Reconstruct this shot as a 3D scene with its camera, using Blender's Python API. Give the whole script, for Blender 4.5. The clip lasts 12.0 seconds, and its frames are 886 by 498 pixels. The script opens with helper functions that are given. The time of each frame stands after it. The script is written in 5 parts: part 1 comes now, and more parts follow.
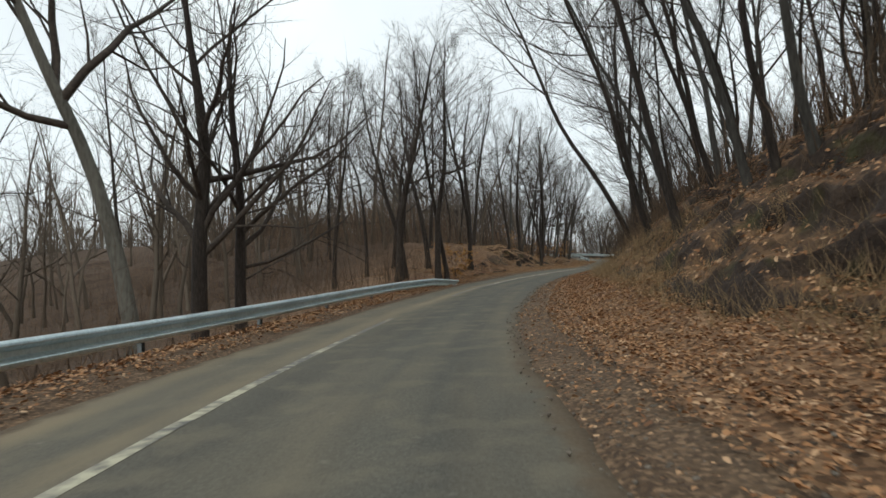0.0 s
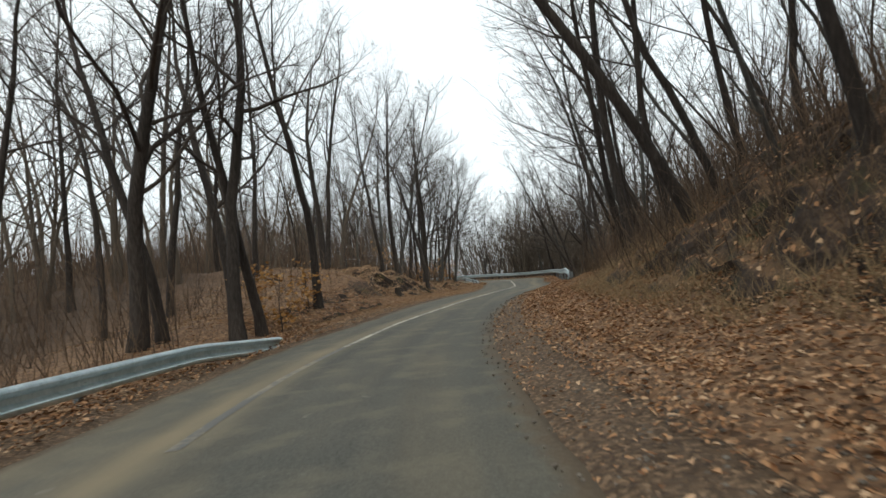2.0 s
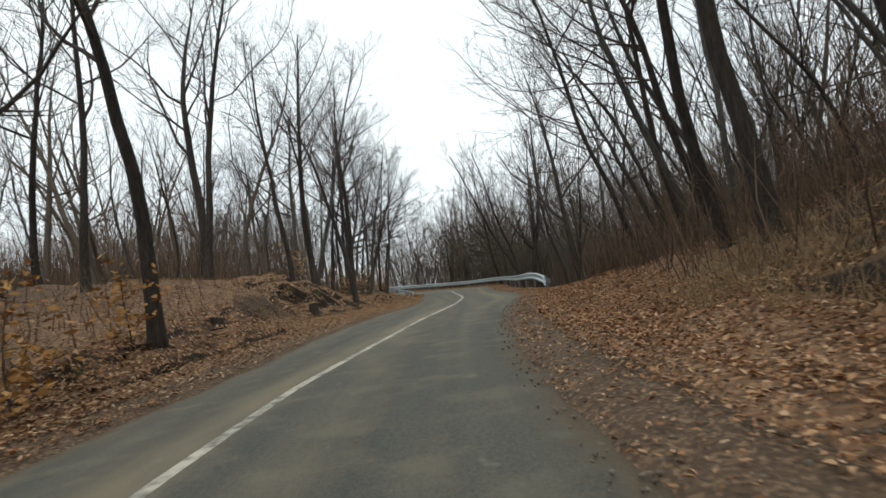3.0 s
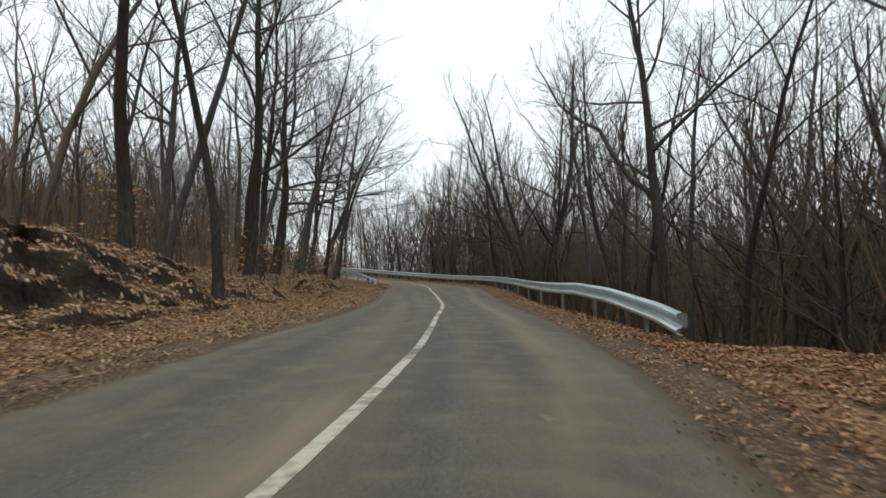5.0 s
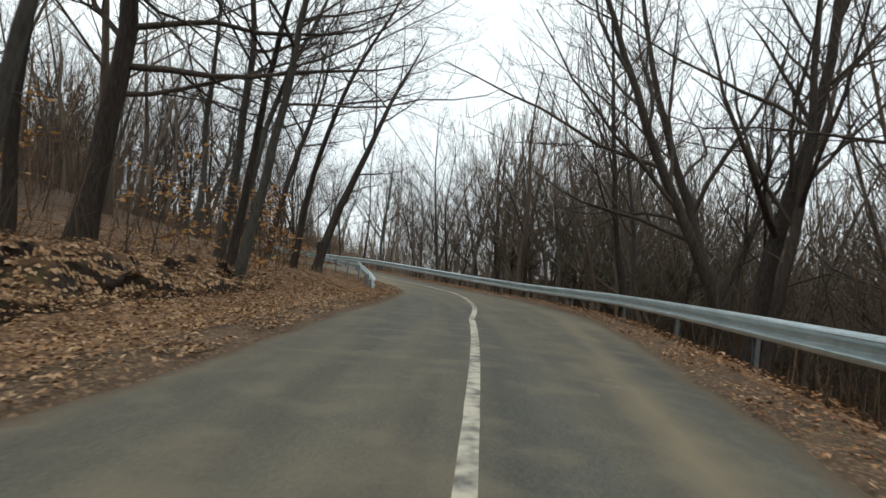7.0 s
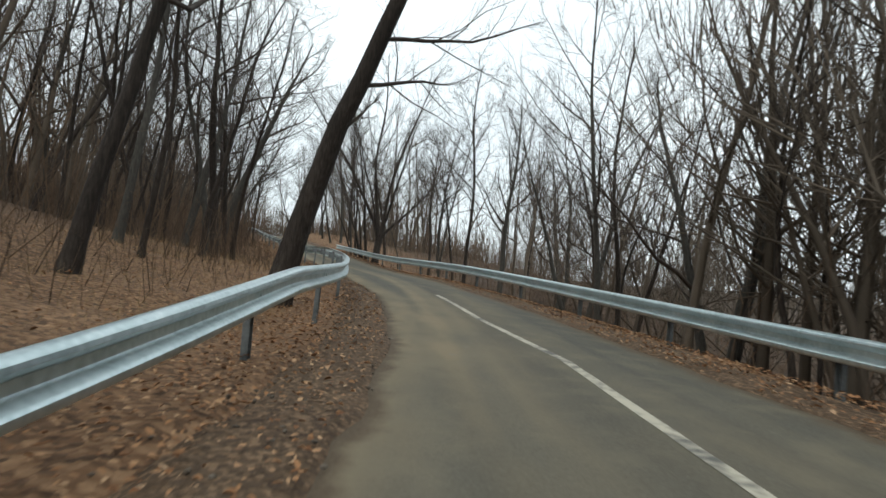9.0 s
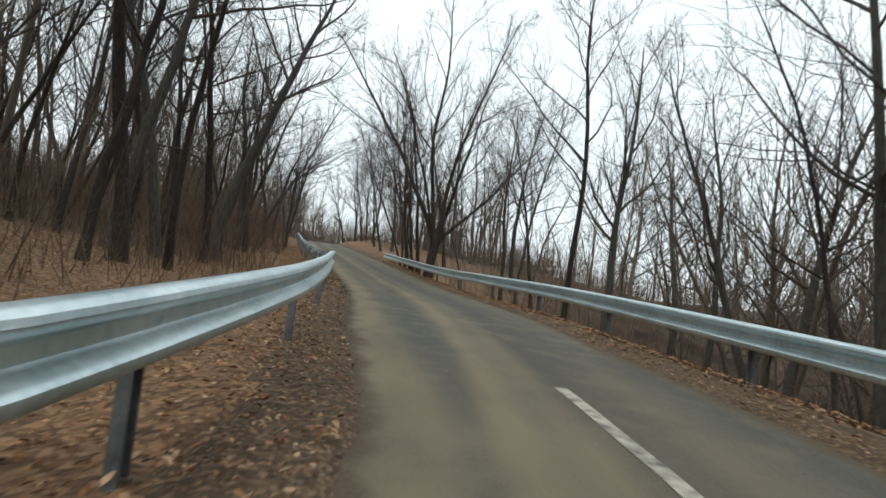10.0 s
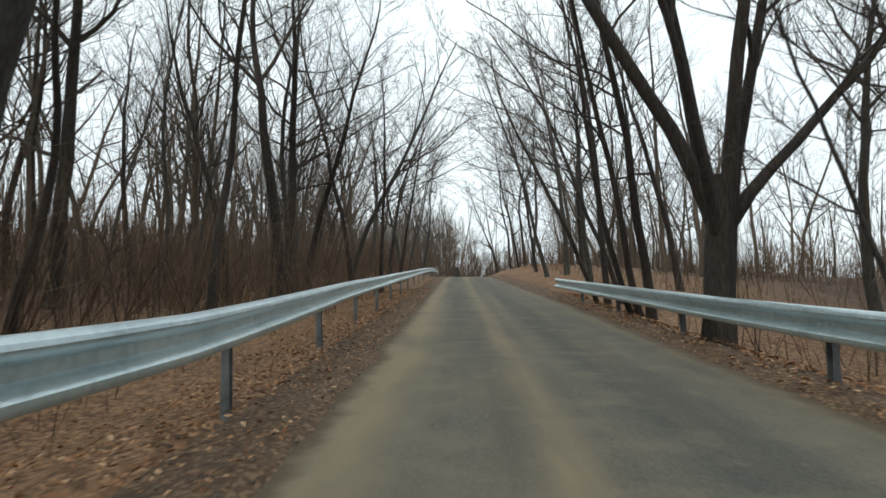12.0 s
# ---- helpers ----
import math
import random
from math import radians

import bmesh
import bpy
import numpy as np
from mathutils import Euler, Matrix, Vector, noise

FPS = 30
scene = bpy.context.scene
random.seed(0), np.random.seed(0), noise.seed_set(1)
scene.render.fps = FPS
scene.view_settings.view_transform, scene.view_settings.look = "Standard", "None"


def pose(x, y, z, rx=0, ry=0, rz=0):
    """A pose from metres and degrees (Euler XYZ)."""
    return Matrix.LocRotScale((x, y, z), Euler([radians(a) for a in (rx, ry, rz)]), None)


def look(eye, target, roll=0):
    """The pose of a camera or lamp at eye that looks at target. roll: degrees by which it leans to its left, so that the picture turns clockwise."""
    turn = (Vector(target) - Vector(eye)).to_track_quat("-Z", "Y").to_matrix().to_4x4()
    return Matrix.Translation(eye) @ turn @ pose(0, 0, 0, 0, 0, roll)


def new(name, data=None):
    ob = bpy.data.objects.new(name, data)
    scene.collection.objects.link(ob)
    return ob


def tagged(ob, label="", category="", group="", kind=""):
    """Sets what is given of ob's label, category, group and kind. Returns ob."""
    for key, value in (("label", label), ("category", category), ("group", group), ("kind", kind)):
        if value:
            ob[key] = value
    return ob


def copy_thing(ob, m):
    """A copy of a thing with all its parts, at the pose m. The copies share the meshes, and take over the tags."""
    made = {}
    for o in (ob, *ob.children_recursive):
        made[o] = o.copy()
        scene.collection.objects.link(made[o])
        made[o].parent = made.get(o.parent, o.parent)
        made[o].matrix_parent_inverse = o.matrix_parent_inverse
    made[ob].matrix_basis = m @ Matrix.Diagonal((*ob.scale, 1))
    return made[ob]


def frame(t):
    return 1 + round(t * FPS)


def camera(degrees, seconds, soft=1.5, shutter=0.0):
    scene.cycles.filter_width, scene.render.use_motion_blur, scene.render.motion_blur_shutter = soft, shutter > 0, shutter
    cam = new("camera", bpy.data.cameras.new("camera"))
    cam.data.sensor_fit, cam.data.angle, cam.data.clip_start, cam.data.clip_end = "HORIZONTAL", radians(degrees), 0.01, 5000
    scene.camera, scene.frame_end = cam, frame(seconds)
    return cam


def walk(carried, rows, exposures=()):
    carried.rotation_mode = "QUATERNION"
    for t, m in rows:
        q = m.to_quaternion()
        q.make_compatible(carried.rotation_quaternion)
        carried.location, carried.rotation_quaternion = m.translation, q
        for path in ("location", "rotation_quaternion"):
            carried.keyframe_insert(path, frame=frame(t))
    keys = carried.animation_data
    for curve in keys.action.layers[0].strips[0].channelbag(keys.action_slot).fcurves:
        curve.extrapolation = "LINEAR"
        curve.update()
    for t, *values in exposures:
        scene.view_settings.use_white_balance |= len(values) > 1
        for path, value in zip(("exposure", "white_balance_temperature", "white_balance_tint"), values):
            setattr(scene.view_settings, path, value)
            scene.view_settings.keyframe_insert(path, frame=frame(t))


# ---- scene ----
cam = camera(72.15, 12.0, soft=1.55, shutter=0.12)
PATH = [
    (0.0, look((0.000, 0.000, 1.083), (-0.047, 9.994, 1.433), -2.78)),
    (0.5, look((0.048, 3.987, 1.124), (-0.001, 13.983, 1.417), -2.08)),
    (1.0, look((0.227, 8.008, 1.032), (0.869, 17.975, 1.518), -7.82)),
    (1.5, look((0.692, 11.748, 1.037), (2.218, 21.611, 1.674), -9.68)),
    (2.0, look((1.334, 15.643, 1.171), (3.465, 25.392, 1.824), -6.96)),
    (2.5, look((2.009, 20.037, 1.269), (4.444, 29.714, 1.913), -5.87)),
    (3.0, look((2.781, 24.041, 1.278), (6.107, 33.447, 1.961), -8.42)),
    (3.2, look((3.082, 25.447, 1.300), (6.608, 34.783, 1.936), -7.07)),
    (4.8, look((7.355, 36.502, 1.661), (10.927, 45.830, 2.147), 0.01)),
    (5.0, look((8.223, 38.347, 1.686), (11.731, 47.699, 2.169), -0.13)),
    (5.5, look((10.305, 43.162, 1.771), (13.641, 52.572, 2.345), 1.20)),
    (6.0, look((12.113, 47.844, 1.808), (15.228, 57.337, 2.231), 2.82)),
    (6.5, look((13.828, 52.493, 1.712), (16.565, 62.103, 2.113), 4.52)),
    (7.0, look((15.285, 56.995, 1.773), (17.687, 66.688, 2.282), 5.02)),
    (7.2, look((15.791, 58.764, 1.799), (18.086, 68.482, 2.350), 5.97)),
    (8.8, look((19.843, 74.825, 2.233), (20.077, 84.818, 2.511), 5.04)),
    (9.0, look((19.790, 76.971, 2.285), (19.759, 86.960, 2.742), 5.18)),
    (9.5, look((19.422, 82.316, 2.420), (18.983, 92.289, 3.003), 4.11)),
    (10.0, look((19.122, 87.381, 2.586), (18.020, 97.304, 3.148), 6.79)),
    (10.5, look((18.590, 92.085, 2.803), (16.719, 101.892, 3.375), 7.04)),
    (11.0, look((17.663, 96.788, 3.064), (15.045, 106.412, 3.784), 7.64)),
    (11.5, look((16.373, 101.888, 3.227), (12.902, 111.233, 4.015), 4.93)),
    (12.0, look((14.985, 106.667, 3.325), (11.278, 115.903, 4.225), -0.50)),
]
walk(cam, PATH, [(0.0, -0.06, 6280, 2), (1.0, 0.02, 6280, 2), (2.2, 0.16, 6280, 2), (7.0, 0.16, 6300, 2), (9.0, 0.16, 6180, 1), (12.0, 0.16, 6180, 1)])

# ---- light ----
SUN_EL, SUN_AZ = radians(48), radians(200)
world = bpy.data.worlds.new("overcast_sky")
scene.world = world
world.use_nodes = True
wn, wl = world.node_tree.nodes, world.node_tree.links
wn.clear()
sky = wn.new("ShaderNodeTexSky")
sky.sky_type = 'NISHITA'
sky.sun_disc = False
sky.sun_elevation, sky.sun_rotation = SUN_EL, SUN_AZ
sky.air_density, sky.dust_density, sky.ozone_density = 1.0, 4.0, 1.0
veil = wn.new("ShaderNodeMixRGB")          # cloud cover over the blue
veil.inputs[0].default_value = 0.9
veil.inputs[2].default_value = (9.4, 9.7, 10.3, 1)
cloud = wn.new("ShaderNodeTexNoise")
cloud.inputs["Scale"].default_value = 2.2
cloud.inputs["Detail"].default_value = 4
cl_ramp = wn.new("ShaderNodeValToRGB")
cl_ramp.color_ramp.elements[0].position, cl_ramp.color_ramp.elements[0].color = 0.3, (8.2, 8.4, 8.8, 1)
cl_ramp.color_ramp.elements[1].position, cl_ramp.color_ramp.elements[1].color = 0.65, (10.5, 10.6, 10.8, 1)
bg, wo = wn.new("ShaderNodeBackground"), wn.new("ShaderNodeOutputWorld")
bg.inputs["Strength"].default_value = 0.115
wl.new(sky.outputs[0], veil.inputs[1])
wl.new(cloud.outputs[0], cl_ramp.inputs[0])
wl.new(cl_ramp.outputs[0], veil.inputs[2])
wl.new(veil.outputs[0], bg.inputs[0])
wl.new(bg.outputs[0], wo.inputs[0])
sun = new("sun", bpy.data.lights.new("sun", 'SUN'))
sun.data.energy, sun.data.angle, sun.data.color = 0.9, radians(25), (1.0, 0.96, 0.9)
sun.matrix_world = look((0, 0, 60), (0 - math.sin(SUN_AZ) * math.cos(SUN_EL) * 60, 0 - math.cos(SUN_AZ) * math.cos(SUN_EL) * 60, 60 - 60 * math.sin(SUN_EL)))

# ---- materials ----
def make_mat(name, cols, scale, rough=0.9, bump=0.3, fine=8.0, metal=0.0, island=0.0, coords="Object", stretch=(1, 1, 1), big=0.15, spec=0.3):
    """Two scales of noise between the colours, fine relief, and a random shade for each loose piece where island is given."""
    m = bpy.data.materials.new(name)
    m.use_nodes = True
    n, l = m.node_tree.nodes, m.node_tree.links
    b = n["Principled BSDF"]
    b.inputs["Roughness"].default_value, b.inputs["Metallic"].default_value = rough, metal
    b.inputs["Specular IOR Level"].default_value = spec
    tc, mp = n.new("ShaderNodeTexCoord"), n.new("ShaderNodeMapping")
    mp.inputs["Scale"].default_value = stretch
    l.new(tc.outputs[coords], mp.inputs[0])
    n1, n2 = n.new("ShaderNodeTexNoise"), n.new("ShaderNodeTexNoise")
    n1.inputs["Scale"].default_value, n1.inputs["Detail"].default_value = scale * big, 5
    n2.inputs["Scale"].default_value, n2.inputs["Detail"].default_value = scale * fine / 4, 6
    l.new(mp.outputs[0], n1.inputs["Vector"]); l.new(mp.outputs[0], n2.inputs["Vector"])
    add = n.new("ShaderNodeMath"); add.operation = 'ADD'
    hf = n.new("ShaderNodeMath"); hf.operation = 'MULTIPLY'; hf.inputs[1].default_value = 0.5
    l.new(n1.outputs[0], add.inputs[0]); l.new(n2.outputs[0], add.inputs[1]); l.new(add.outputs[0], hf.inputs[0])
    src = hf.outputs[0]
    if island:
        geo, mx = n.new("ShaderNodeNewGeometry"), n.new("ShaderNodeMix")
        mx.inputs[0].default_value = island
        l.new(src, mx.inputs[2]); l.new(geo.outputs["Random Per Island"], mx.inputs[3])
        src = mx.outputs[0]
    ramp = n.new("ShaderNodeValToRGB")
    lo, hi = (0.02, 0.98) if island else (0.33, 0.67)
    els = ramp.color_ramp.elements
    while len(els) < len(cols):
        els.new(0.5)
    for i, c in enumerate(cols):
        els[i].position, els[i].color = lo + (hi - lo) * i / (len(cols) - 1), (*c, 1)
    l.new(src, ramp.inputs[0]); l.new(ramp.outputs[0], b.inputs["Base Color"])
    if bump:
        bp = n.new("ShaderNodeBump"); bp.inputs["Strength"].default_value, bp.inputs["Distance"].default_value = bump, 0.05
        l.new(n2.outputs[0], bp.inputs["Height"]); l.new(bp.outputs[0], b.inputs["Normal"])
    return m


BARK = make_mat("bark", [(0.0121, 0.0095, 0.0074), (0.0324, 0.0243, 0.0196), (0.0675, 0.054, 0.0432)], 14, bump=0.8, stretch=(1, 1, 0.18), big=0.1)
BARK_PALE = make_mat("pale_bark", [(0.05, 0.046, 0.038), (0.11, 0.102, 0.085), (0.16, 0.15, 0.125)], 10, bump=0.5, stretch=(1, 1, 0.25), big=0.12)
TWIG = make_mat("twig_bark", [(0.0216, 0.0169, 0.0135), (0.054, 0.0419, 0.0338), (0.0945, 0.0743, 0.058)], 6, bump=0, big=0.05)
# bark of the distant woods, its colour lightened to paint in the haze
FARWOOD_HAZED = make_mat("hazed_far_bark", [(0.0476, 0.0366, 0.0271), (0.0936, 0.0731, 0.0541), (0.1702, 0.1333, 0.0998)], 1.5, bump=0, island=0.5)
SCRUB = make_mat("scrub_stems", [(0.0329, 0.0216, 0.0146), (0.0822, 0.053, 0.0334), (0.1825, 0.116, 0.0668)], 2, bump=0, island=0.7)
LEAF = make_mat("dead_leaves", [(0.09, 0.039, 0.017), (0.205, 0.094, 0.038), (0.32, 0.162, 0.072), (0.41, 0.238, 0.122), (0.51, 0.36, 0.225)], 30, rough=0.75, bump=0.15, island=0.8)
STRAW = make_mat("bleached_leaves", [(0.15, 0.078, 0.036), (0.25, 0.138, 0.066), (0.34, 0.2, 0.1), (0.42, 0.275, 0.155), (0.5, 0.37, 0.235)], 30, rough=0.75, bump=0.15, island=0.8)
BEECH = make_mat("clinging_leaves", [(0.22, 0.1, 0.025), (0.36, 0.18, 0.05), (0.45, 0.26, 0.09)], 30, rough=0.7, bump=0, island=0.8)
GRASS = make_mat("dry_grass", [(0.1, 0.06, 0.028), (0.2, 0.13, 0.065), (0.3, 0.21, 0.11)], 9, bump=0, island=0.8)
STEEL = make_mat("galvanised_steel", [(0.37, 0.46, 0.48), (0.54, 0.635, 0.655), (0.69, 0.765, 0.78)], 7, rough=0.3, bump=0.05, metal=0.75, big=0.3, fine=14.0, stretch=(1, 1, 0.6), spec=0.5)
STEEL_DULL = make_mat("weathered_steel", [(0.1, 0.11, 0.115), (0.17, 0.185, 0.19), (0.24, 0.255, 0.26)], 9, rough=0.6, bump=0.1, metal=0.4, big=0.4)
BARK_GREY = make_mat("grey_bark", [(0.024, 0.0216, 0.0184), (0.056, 0.0512, 0.044), (0.092, 0.084, 0.072)], 12, bump=0.6, stretch=(1, 1, 0.2), big=0.1)
STONE = make_mat("stone", [(0.07, 0.055, 0.042), (0.13, 0.108, 0.085), (0.22, 0.19, 0.155)], 20, bump=0.4, island=0.6)


def ground_mat():
    m = make_mat("leaf_litter", [(0.04, 0.024, 0.014), (0.105, 0.06, 0.032), (0.18, 0.108, 0.06), (0.26, 0.165, 0.1)], 9, bump=0.7, big=0.05)
    n, l = m.node_tree.nodes, m.node_tree.links
    b, ramp = n["Principled BSDF"], [q for q in n if q.bl_idname == "ShaderNodeValToRGB"][0]
    tc = [q for q in n if q.bl_idname == "ShaderNodeTexCoord"][0]
    vor = n.new("ShaderNodeTexVoronoi"); vor.inputs["Scale"].default_value = 19
    l.new(tc.outputs["Object"], vor.inputs["Vector"])
    bw = n.new("ShaderNodeRGBToBW"); l.new(vor.outputs["Color"], bw.inputs[0])
    cell = n.new("ShaderNodeValToRGB")
    e = cell.color_ramp.elements
    e[0].position, e[0].color = 0.15, (0.035, 0.019, 0.01, 1)
    e[1].position, e[1].color = 0.85, (0.36, 0.215, 0.115, 1)
    mid = e.new(0.5); mid.color = (0.17, 0.088, 0.042, 1)
    l.new(bw.outputs[0], cell.inputs[0])
    mx = n.new("ShaderNodeMixRGB"); mx.inputs[0].default_value = 0.62
    l.new(ramp.outputs[0], mx.inputs[1]); l.new(cell.outputs[0], mx.inputs[2])
    # bare earth with moss where the cut is too steep to hold leaves
    geo, sep = n.new("ShaderNodeNewGeometry"), n.new("ShaderNodeSeparateXYZ")
    l.new(geo.outputs["True Normal"], sep.inputs[0])
    st = n.new("ShaderNodeMapRange")
    st.inputs["From Min"].default_value, st.inputs["From Max"].default_value = 0.86, 0.66
    l.new(sep.outputs[2], st.inputs[0])
    nz = n.new("ShaderNodeTexNoise"); nz.inputs["Scale"].default_value, nz.inputs["Detail"].default_value = 1.1, 5
    l.new(tc.outputs["Object"], nz.inputs["Vector"])
    er = n.new("ShaderNodeValToRGB")
    q = er.color_ramp.elements
    q[0].position, q[0].color = 0.36, (0.02, 0.012, 0.008, 1)
    q[1].position, q[1].color = 0.72, (0.075, 0.072, 0.02, 1)
    k = q.new(0.55); k.color = (0.055, 0.034, 0.021, 1)
    l.new(nz.outputs[0], er.inputs[0])
    m2 = n.new("ShaderNodeMixRGB")
    l.new(st.outputs[0], m2.inputs[0]); l.new(mx.outputs[0], m2.inputs[1]); l.new(er.outputs[0], m2.inputs[2])
    # the deep attribute multiplies the colour darker and slightly cooler
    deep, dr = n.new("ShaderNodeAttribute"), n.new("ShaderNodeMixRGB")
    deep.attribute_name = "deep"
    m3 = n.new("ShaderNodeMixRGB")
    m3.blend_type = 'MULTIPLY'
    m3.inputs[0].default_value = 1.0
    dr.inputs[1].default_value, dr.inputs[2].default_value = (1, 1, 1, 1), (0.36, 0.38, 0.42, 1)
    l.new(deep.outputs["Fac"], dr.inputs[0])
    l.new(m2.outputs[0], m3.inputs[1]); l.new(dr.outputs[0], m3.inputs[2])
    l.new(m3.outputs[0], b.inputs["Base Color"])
    return m


GROUND = ground_mat()


def verge_mat():
    """Trodden dirt and grit with bits of leaf in it."""
    m = make_mat("gritty_verge", [(0.0328, 0.0187, 0.0104), (0.0697, 0.0437, 0.0244), (0.1025, 0.0671, 0.0385), (0.1476, 0.1053, 0.0666)], 9, bump=0.8, big=0.1)
    n, l = m.node_tree.nodes, m.node_tree.links
    b = n["Principled BSDF"]
    ramp = [q for q in n if q.bl_idname == "ShaderNodeValToRGB"][0]
    tc = [q for q in n if q.bl_idname == "ShaderNodeTexCoord"][0]
    vor, bw, cell, mx = n.new("ShaderNodeTexVoronoi"), n.new("ShaderNodeRGBToBW"), n.new("ShaderNodeValToRGB"), n.new("ShaderNodeMixRGB")
    vor.inputs["Scale"].default_value = 34
    l.new(tc.outputs["Object"], vor.inputs["Vector"]); l.new(vor.outputs["Color"], bw.inputs[0]); l.new(bw.outputs[0], cell.inputs[0])
    e = cell.color_ramp.elements
    e[0].position, e[0].color = 0.3, (0.05, 0.03, 0.018, 1)
    e[1].position, e[1].color = 0.85, (0.3, 0.19, 0.11, 1)
    k = e.new(0.6); k.color = (0.12, 0.075, 0.043, 1)
    mx.inputs[0].default_value = 0.55
    l.new(ramp.outputs[0], mx.inputs[1]); l.new(cell.outputs[0], mx.inputs[2]); l.new(mx.outputs[0], b.inputs["Base Color"])
    return m


VERGE = verge_mat()


def bank_mat():
    """Raw earth of the cut, with moss in patches and paler clay streaks."""
    m = make_mat("raw_earth", [(0.01, 0.006, 0.004), (0.028, 0.017, 0.011), (0.058, 0.037, 0.023)], 5, bump=1.0, fine=9)
    n, l = m.node_tree.nodes, m.node_tree.links
    b = n["Principled BSDF"]
    ramp = [q for q in n if q.bl_idname == "ShaderNodeValToRGB"][0]
    tc = [q for q in n if q.bl_idname == "ShaderNodeTexCoord"][0]
    nz = n.new("ShaderNodeTexNoise"); nz.inputs["Scale"].default_value, nz.inputs["Detail"].default_value = 1.6, 7
    l.new(tc.outputs["Object"], nz.inputs["Vector"])
    mask = n.new("ShaderNodeValToRGB")
    mask.color_ramp.elements[0].position, mask.color_ramp.elements[1].position = 0.56, 0.68
    l.new(nz.outputs[0], mask.inputs[0])
    mx = n.new("ShaderNodeMixRGB"); mx.inputs[2].default_value = (0.038, 0.034, 0.011, 1)
    l.new(mask.outputs[0], mx.inputs[0]); l.new(ramp.outputs[0], mx.inputs[1])
    geo, sep, st = n.new("ShaderNodeNewGeometry"), n.new("ShaderNodeSeparateXYZ"), n.new("ShaderNodeMapRange")
    st.inputs["From Min"].default_value, st.inputs["From Max"].default_value = 0.68, 0.92
    l.new(geo.outputs["Normal"], sep.inputs[0]); l.new(sep.outputs[2], st.inputs[0])
    vor = n.new("ShaderNodeTexVoronoi"); vor.inputs["Scale"].default_value = 13
    l.new(tc.outputs["Object"], vor.inputs["Vector"])
    bw = n.new("ShaderNodeRGBToBW"); l.new(vor.outputs["Color"], bw.inputs[0])
    lit = n.new("ShaderNodeValToRGB")
    lit.color_ramp.elements[0].color, lit.color_ramp.elements[1].color = (0.04, 0.021, 0.011, 1), (0.22, 0.125, 0.063, 1)
    l.new(bw.outputs[0], lit.inputs[0])
    m2 = n.new("ShaderNodeMixRGB")
    l.new(st.outputs[0], m2.inputs[0]); l.new(mx.outputs[0], m2.inputs[1]); l.new(lit.outputs[0], m2.inputs[2])
    l.new(m2.outputs[0], b.inputs["Base Color"])
    return m


RAW = bank_mat()


